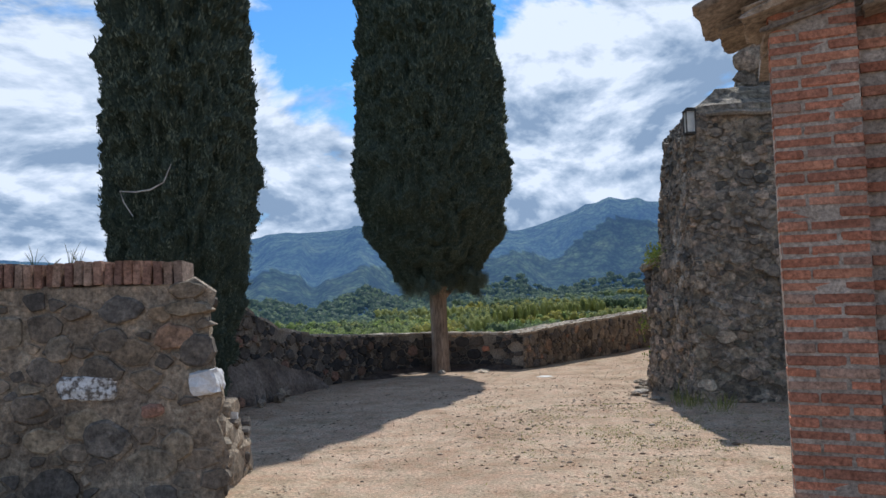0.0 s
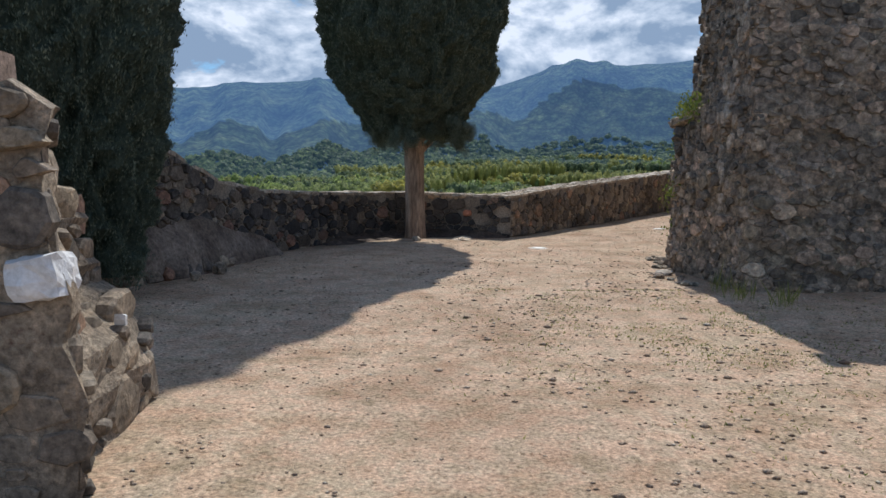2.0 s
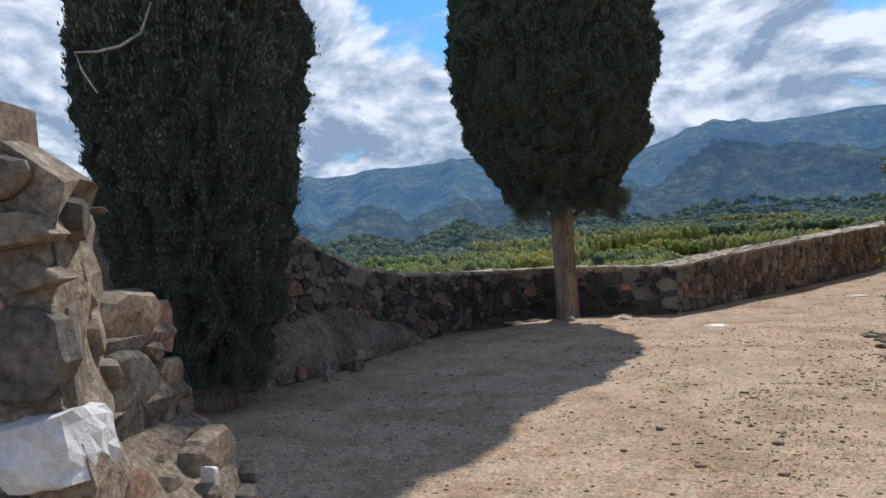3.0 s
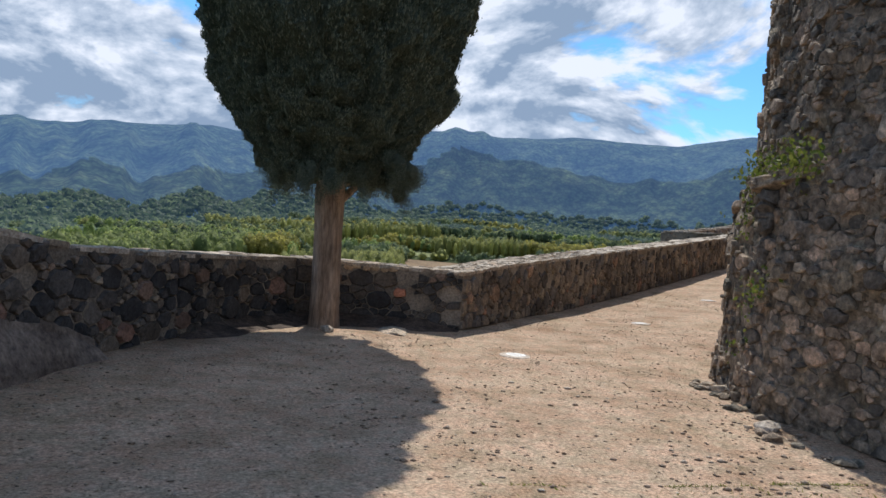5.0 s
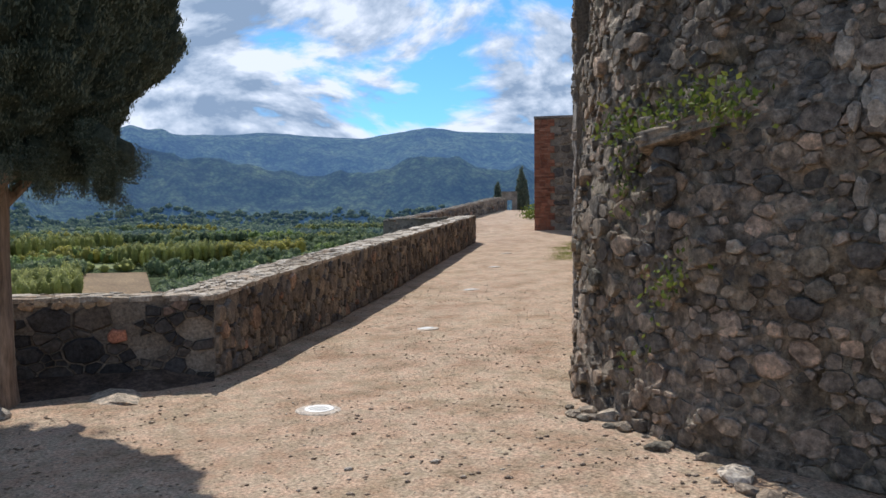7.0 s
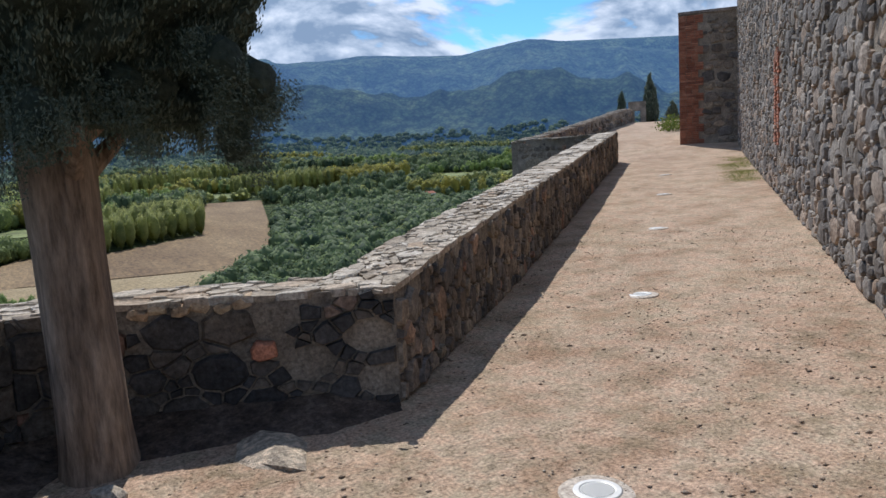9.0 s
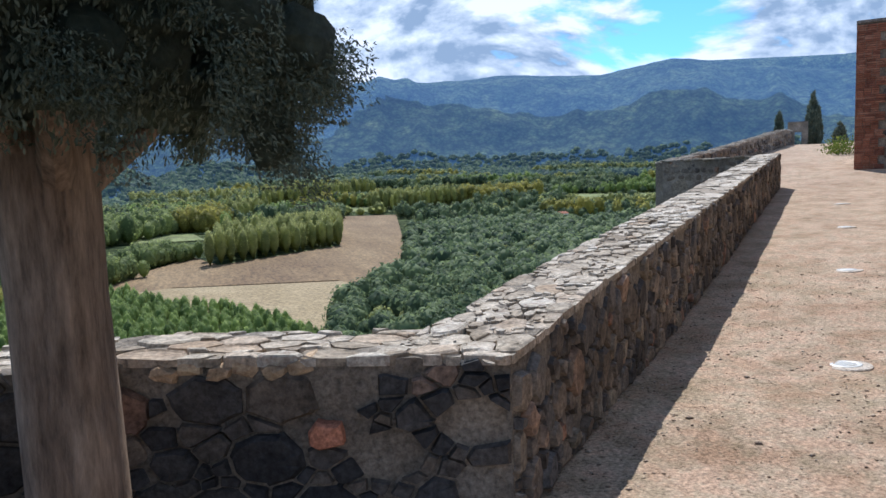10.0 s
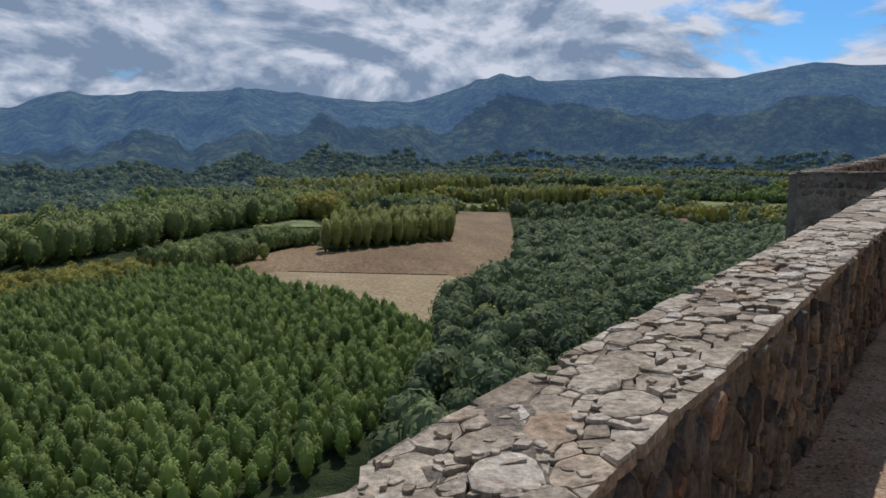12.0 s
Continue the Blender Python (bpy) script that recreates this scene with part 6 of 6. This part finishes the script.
MEADOWS = []
far_meadows()
sheet("gravel_bank", [(-440, 1010), (-300, 1105), (-290, 1130), (-430, 1055)], CONCRETE, "pale gravel strip beside the distant village", 1.0)
sheet("gravel_bank", [(-215, 1195), (-140, 1245), (-150, 1268), (-220, 1225)], CONCRETE, "pale gravel strip at the hills' foot", 1.0)


def tree_template(seed, height, width, leaves, cone=0.0, low=0.25):
    """A small far tree: leaf triangles on an uneven crown, over a dark inner body."""
    r = np.random.RandomState(seed)
    d = r.normal(0, 1, (leaves, 3))
    d /= np.linalg.norm(d, axis=1)[:, None]
    lump = 1 + 0.22 * np.sin(d[:, 0] * 5 + seed) * np.cos(d[:, 1] * 4 + d[:, 2] * 3)
    h = (d[:, 2] + 1) / 2
    taper = 1 - cone * h
    cen = np.c_[d[:, 0] * width / 2 * taper * lump, d[:, 1] * width / 2 * taper * lump, height * (low + (1 - low) * h)]
    s = width * (0.17 if leaves < 30 else 0.105 if leaves < 80 else 0.07) * r.uniform(0.6, 1.3, leaves)
    a = np.cross(d, r.normal(0, 1, (leaves, 3)))
    a /= np.linalg.norm(a, axis=1)[:, None] + 1e-9
    b = np.cross(d, a) + d * r.uniform(-0.6, 0.6, leaves)[:, None]
    v = np.stack([cen + a * s[:, None], cen - a * s[:, None] * 0.5 + b * s[:, None], cen - a * s[:, None] * 0.5 - b * s[:, None]], 1).reshape(-1, 3)
    f = np.arange(leaves * 3).reshape(-1, 3)
    k = 7
    ring = [(math.cos(2 * math.pi * j / k), math.sin(2 * math.pi * j / k)) for j in range(k)]
    core = [(0, 0, 0)] + [(x * width * 0.40, y * width * 0.40, height * 0.35) for x, y in ring] + [(x * width * 0.40 * (1 - cone * 0.7), y * width * 0.4 * (1 - cone * 0.7), height * 0.72) for x, y in ring] + [(0, 0, height * 0.95)]
    cf = []
    for j in range(k):
        j2 = (j + 1) % k
        cf += [(0, 1 + j2, 1 + j), (1 + j, 1 + j2, 8 + j2), (1 + j, 8 + j2, 8 + j), (8 + j, 8 + j2, 15)]
    base = len(v)
    return np.vstack([v, np.array(core)]), np.vstack([f, np.array(cf) + base])


def scatter(name, spots, templates, mat, label, category, seed, scale=(0.8, 1.25)):
    r = np.random.RandomState(seed)
    spots = np.asarray(spots, float)
    if not len(spots):
        return
    allv, allf, base = [], [], 0
    which = r.randint(0, len(templates), len(spots))
    for w, (tv, tf) in enumerate(templates):
        p = spots[which == w]
        n = len(p)
        if not n:
            continue
        a, s = r.uniform(0, 6.28, n), r.uniform(*scale, n)
        c, sn = np.cos(a)[:, None], np.sin(a)[:, None]
        x, y = tv[None, :, 0] * c - tv[None, :, 1] * sn, tv[None, :, 0] * sn + tv[None, :, 1] * c
        v = np.stack([p[:, :1] + x * s[:, None], p[:, 1:2] + y * s[:, None], p[:, 2:3] + tv[None, :, 2] * s[:, None] * r.uniform(0.85, 1.15, n)[:, None]], -1)
        allv.append(v.reshape(-1, 3))
        allf.append((tf[None] + (np.arange(n) * len(tv))[:, None, None]).reshape(-1, 3) + base)
        base += n * len(tv)
    ob = part_mesh(name, tri_mesh(name, np.vstack(allv), np.vstack(allf)), mat)
    tagged(ob, label, category, "", "stuff")


def grid_in(poly, step, jitter, seed, row=None, keep=None):
    r = random.Random(seed)
    xs, ys = [p[0] for p in poly], [p[1] for p in poly]
    out = []
    y = min(ys)
    while y < max(ys):
        x = min(xs)
        while x < max(xs):
            px, py = x + r.uniform(-1, 1) * jitter, y + r.uniform(-1, 1) * jitter
            if inside(px, py, poly) and (keep is None or keep(px, py)):
                out.append((px, py, valley_z(px, py)))
            x += step
        y += row or step
    return out


def band(a, b, width, step, seed, rows=2):
    r = random.Random(seed)
    a, b = Vector(a), Vector(b)
    d = (b - a).normalized()
    o = Vector((-d.y, d.x))
    out, s = [], 0.0
    while s < (b - a).length:
        for k in range(rows):
            p = a + d * (s + r.uniform(-0.3, 0.3) * step) + o * ((k + 0.5) / rows - 0.5 + r.uniform(-0.1, 0.1)) * width
            out.append((p.x, p.y, valley_z(p.x, p.y)))
        s += step
    return out


def woods():
    young = [tree_template(i, 7.2, 4.2, 84, 0.32, 0.06) for i in range(8)]
    tall = [tree_template(20 + i, 23, 8.0, 130, 0.22, 0.1) for i in range(6)]
    round_top = [tree_template(180 + i, 17, 11, 150, 0.12, 0.06) for i in range(6)]
    oak = [tree_template(40 + i, 10, 10.5, 150, 0.15, 0.08) for i in range(8)]
    far = [tree_template(60 + i, 12, 16, 40, 0.15, 0.05) for i in range(6)]
    oak_far = [tree_template(120 + i, 10, 11, 32, 0.15, 0.1) for i in range(6)]
    grove = [tree_template(140 + i, 20, 14, 60, 0.15, 0.05) for i in range(5)]
    plantation = [(-150, 355), (-128, 440), (-58, 480), (-15, 412), (10, 395), (33, 352), (46, 303), (40, 243), (12, 190), (-5, 165), (-30, 150), (-110, 150), (-150, 240)]
    scatter("poplar_plantation", grid_in(plantation, 4.4, 1.5, 1, 4.4), young, POPLAR_GREEN, "dense young green poplar plantation in rows below walls", "trees", 1, (0.7, 1.35))
    scatter("poplar_grove", grid_in([(2, 586), (118, 690), (160, 915), (8, 750)], 9, 1.6, 2), tall, POPLAR, "dense grove of tall olive-yellow poplars on the field", "trees", 2, (0.95, 1.3))
    low_round = [tree_template(80 + i, 9, 7.5, 130, 0.12, 0.06) for i in range(4)]
    scatter("yellow_tree_row", band((-165, 350), (-112, 452), 34, 5.5, 3, 5) + band((-112, 452), (-85, 492), 30, 5.5, 31, 4), low_round, POPLAR_YELLOW, "row of orange-yellow autumn trees", "trees", 3)
    scatter("green_tree_row", band((-95, 478), (-52, 552), 32, 6, 32, 5) + band((-50, 600), (-14, 655), 34, 7, 51, 4), round_top, BELT, "row of full green trees by the field", "trees", 33, (0.75, 1.1))
    belt = [(-300, 380), (-200, 430), (-181, 473), (-143, 557), (-94, 765), (-9, 982), (30, 1075), (-20, 1090), (-75, 1000), (-155, 800), (-215, 640), (-330, 560)]
    scatter("tree_belt", grid_in(belt, 13, 4.5, 4), round_top, BELT, "thick belt of round green trees across the valley", "trees", 4, (1.1, 1.8))
    scatter("yellow_poplars", band((-16, 930), (14, 1010), 44, 10, 6, 4) + band((430, 1255), (575, 1230), 50, 11, 7, 4), round_top, POPLAR_YELLOW, "bright yellow-green poplars in the valley", "trees", 6, (1.4, 2.0))
    scatter("poplar_rows", band((270, 1215), (430, 1255), 55, 10, 8, 5) + band((20, 1340), (330, 1500), 60, 13, 9, 4) + band((30, 1080), (80, 1200), 50, 11, 91, 4), tall, POPLAR, "long rows of olive poplars beyond the field", "trees", 8, (1.2, 1.6))
    single = (-18, 642)
    scatter("field_tree", [(*single, valley_z(*single)), (150, 545, valley_z(150, 545)), (211, 554, valley_z(211, 554)), (206, 561, valley_z(206, 561))], low_round, BELT, "single small tree standing on the field", "trees", 9)

    clear = [FIELD, plantation, belt, [(-165, 350), (-85, 492), (-40, 560), (-20, 530), (-110, 400)], [(-440, 1000), (-300, 1100), (-285, 1140), (-430, 1065)], [(2, 586), (118, 690), (160, 915), (8, 750)], [(60, 1220), (330, 1400), (400, 1480), (110, 1420)], [(-420, 820), (-210, 720), (-190, 800), (-380, 980)]] + MEADOWS
    keep = lambda x, y: not any(inside(x, y, c) for c in clear)
    right = [(14, 150), (40, 150), (320, 200), (700, 480), (760, 900), (420, 1000), (200, 760), (140, 525), (66, 382), (44, 300)]
    wood = grid_in(right, 8.4, 4.2, 10, 8.4, keep)
    scatter("oak_wood", [p for p in wood if math.hypot(p[0], p[1]) < 430], oak, WOOD, "dense dark green oak wood on the slope below", "trees", 10, (0.5, 1.6))
    scatter("oak_wood", [p for p in wood if math.hypot(p[0], p[1]) >= 430], oak_far, WOOD, "dark green oak wood stretching across the valley", "trees", 16, (0.6, 1.6))
    scatter("light_trees", [p for p in grid_in(right, 26, 12, 14, 26, keep) if noise.noise((p[0] * 0.008, p[1] * 0.008, 7)) > -0.1], oak, POPLAR, "single lighter trees standing in the oak wood", "trees", 15, (0.7, 1.1))
    hillside = [(-60, 40), (20, 62), (120, 110), (260, 190), (40, 160), (10, 152), (-60, 120)]
    scatter("slope_bushes", grid_in(hillside, 5, 2.5, 11), [tree_template(90 + i, 4, 5.5, 70, 0.2, 0.05) for i in range(5)], POPLAR_GREEN, "light green bushes on the slope under the walls", "bushes", 11, (0.6, 1.2))
    beyond = [(-700, 450), (-260, 440), (-100, 760), (0, 1080), (420, 1010), (760, 900), (1300, 1000), (1500, 1750), (300, 2100), (-300, 1650), (-900, 1400)]
    r = random.Random(3)
    plain_edge = lambda x, y: float(np.interp(math.degrees(math.atan2(x, y)), (-30, -22, -8, 0, 14), (1000, 1030, 1150, 1550, 2100)))
    spots = grid_in(beyond, 26, 12, 12, 26, lambda x, y: keep(x, y) and noise.noise((x * 0.006, y * 0.006, 4)) > 0.0 and math.hypot(x, y - 18) < plain_edge(x, y))
    tint = lambda p: noise.noise((p[0] * 0.0035, p[1] * 0.007, 21))
    scatter("valley_wood", [p for p in spots if tint(p) > 0.02], far, WOOD, "dark mixed wood covering the far valley floor", "trees", 12, (0.9, 1.6))
    scatter("valley_wood", [p for p in spots if tint(p) <= 0.02], far, POPLAR, "light olive wood covering the far valley floor", "trees", 13, (0.9, 1.5))
    # woods on the lower slopes of the hills, leaves glowing faintly blue for haze
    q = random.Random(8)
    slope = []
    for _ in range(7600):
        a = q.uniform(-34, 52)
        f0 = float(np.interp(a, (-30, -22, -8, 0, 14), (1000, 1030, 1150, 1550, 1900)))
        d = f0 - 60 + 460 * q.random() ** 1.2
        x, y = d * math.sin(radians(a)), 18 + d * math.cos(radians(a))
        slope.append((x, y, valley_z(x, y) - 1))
    scatter("backdrop_wood", slope, [tree_template(160 + i, 13, 22, 16, 0.15, 0.05) for i in range(6)], HILL_WOOD, "dark green wood on the lower hill slopes, haze added as glow", "trees", 18, (0.6, 1.25))
    # patchwork of groves over the far plain
    for k, mat in enumerate((POPLAR, WOOD, POPLAR_YELLOW, WOOD, POPLAR_GREEN, WOOD)):
        spots = []
        for j in range(13):
            a = r.uniform(-8, 48)
            a, d = radians(a), r.uniform(900, float(np.interp(a, (-8, 0, 14), (1150, 1500, 2100))))
            x, y = d * math.sin(a), 18 + d * math.cos(a)
            t = r.uniform(-0.4, 0.4) - a
            half, c, s = r.uniform(60, 170), math.cos(t), math.sin(t)
            spots += [p for p in band((x - half * c, y - half * s), (x + half * c, y + half * s), r.uniform(30, 60), 13, 400 + k * 20 + j, 3) if keep(p[0], p[1])]
        scatter("far_grove", spots, grove, mat, "distant grove on the valley plain", "trees", 70 + k, (0.8, 1.3))


woods()


def farmhouses():
    first = None
    for k, (x, y, s, turn) in enumerate(((-400, 1052, 1.0, 20), (-380, 1070, 0.8, -15), (-352, 1085, 1.1, 40), (-325, 1100, 0.9, 10), (455, 900, 0.9, 30), (700, 1330, 0.8, 5), (560, 1900, 0.8, 60), (-150, 1090, 0.8, 0))):
        m = Matrix.LocRotScale((x, y, valley_z(x, y)), Euler((0, 0, radians(turn))), None)
        if first:
            copy_thing(first, m)
            continue
        first = thing("farmhouse", (x, y, 0), "small distant pale farmhouse with tiled gable roof", "house", "distant farmhouses")
        first.matrix_basis = m
        bm = bmesh.new()
        box(bm, -9, 9, -5, 5, -2, 6)
        part("wall", bm, WHITE_STONE, first)
        me = raw("roof", [(-9.5, -5.5, 6), (9.5, -5.5, 6), (9.5, 5.5, 6), (-9.5, 5.5, 6), (-9.5, 0, 9), (9.5, 0, 9)], [(0, 1, 5, 4), (2, 3, 4, 5), (0, 4, 3), (1, 2, 5), (0, 3, 2, 1)])
        part_mesh("roof", me, BRICK_JOINED, first)
        for wx in (-6, -2, 2, 6):
            bm = bmesh.new()
            box(bm, wx - 0.6, wx + 0.6, -5.06, -4.9, 2, 4)
            part("window", bm, METAL, first)


farmhouses()
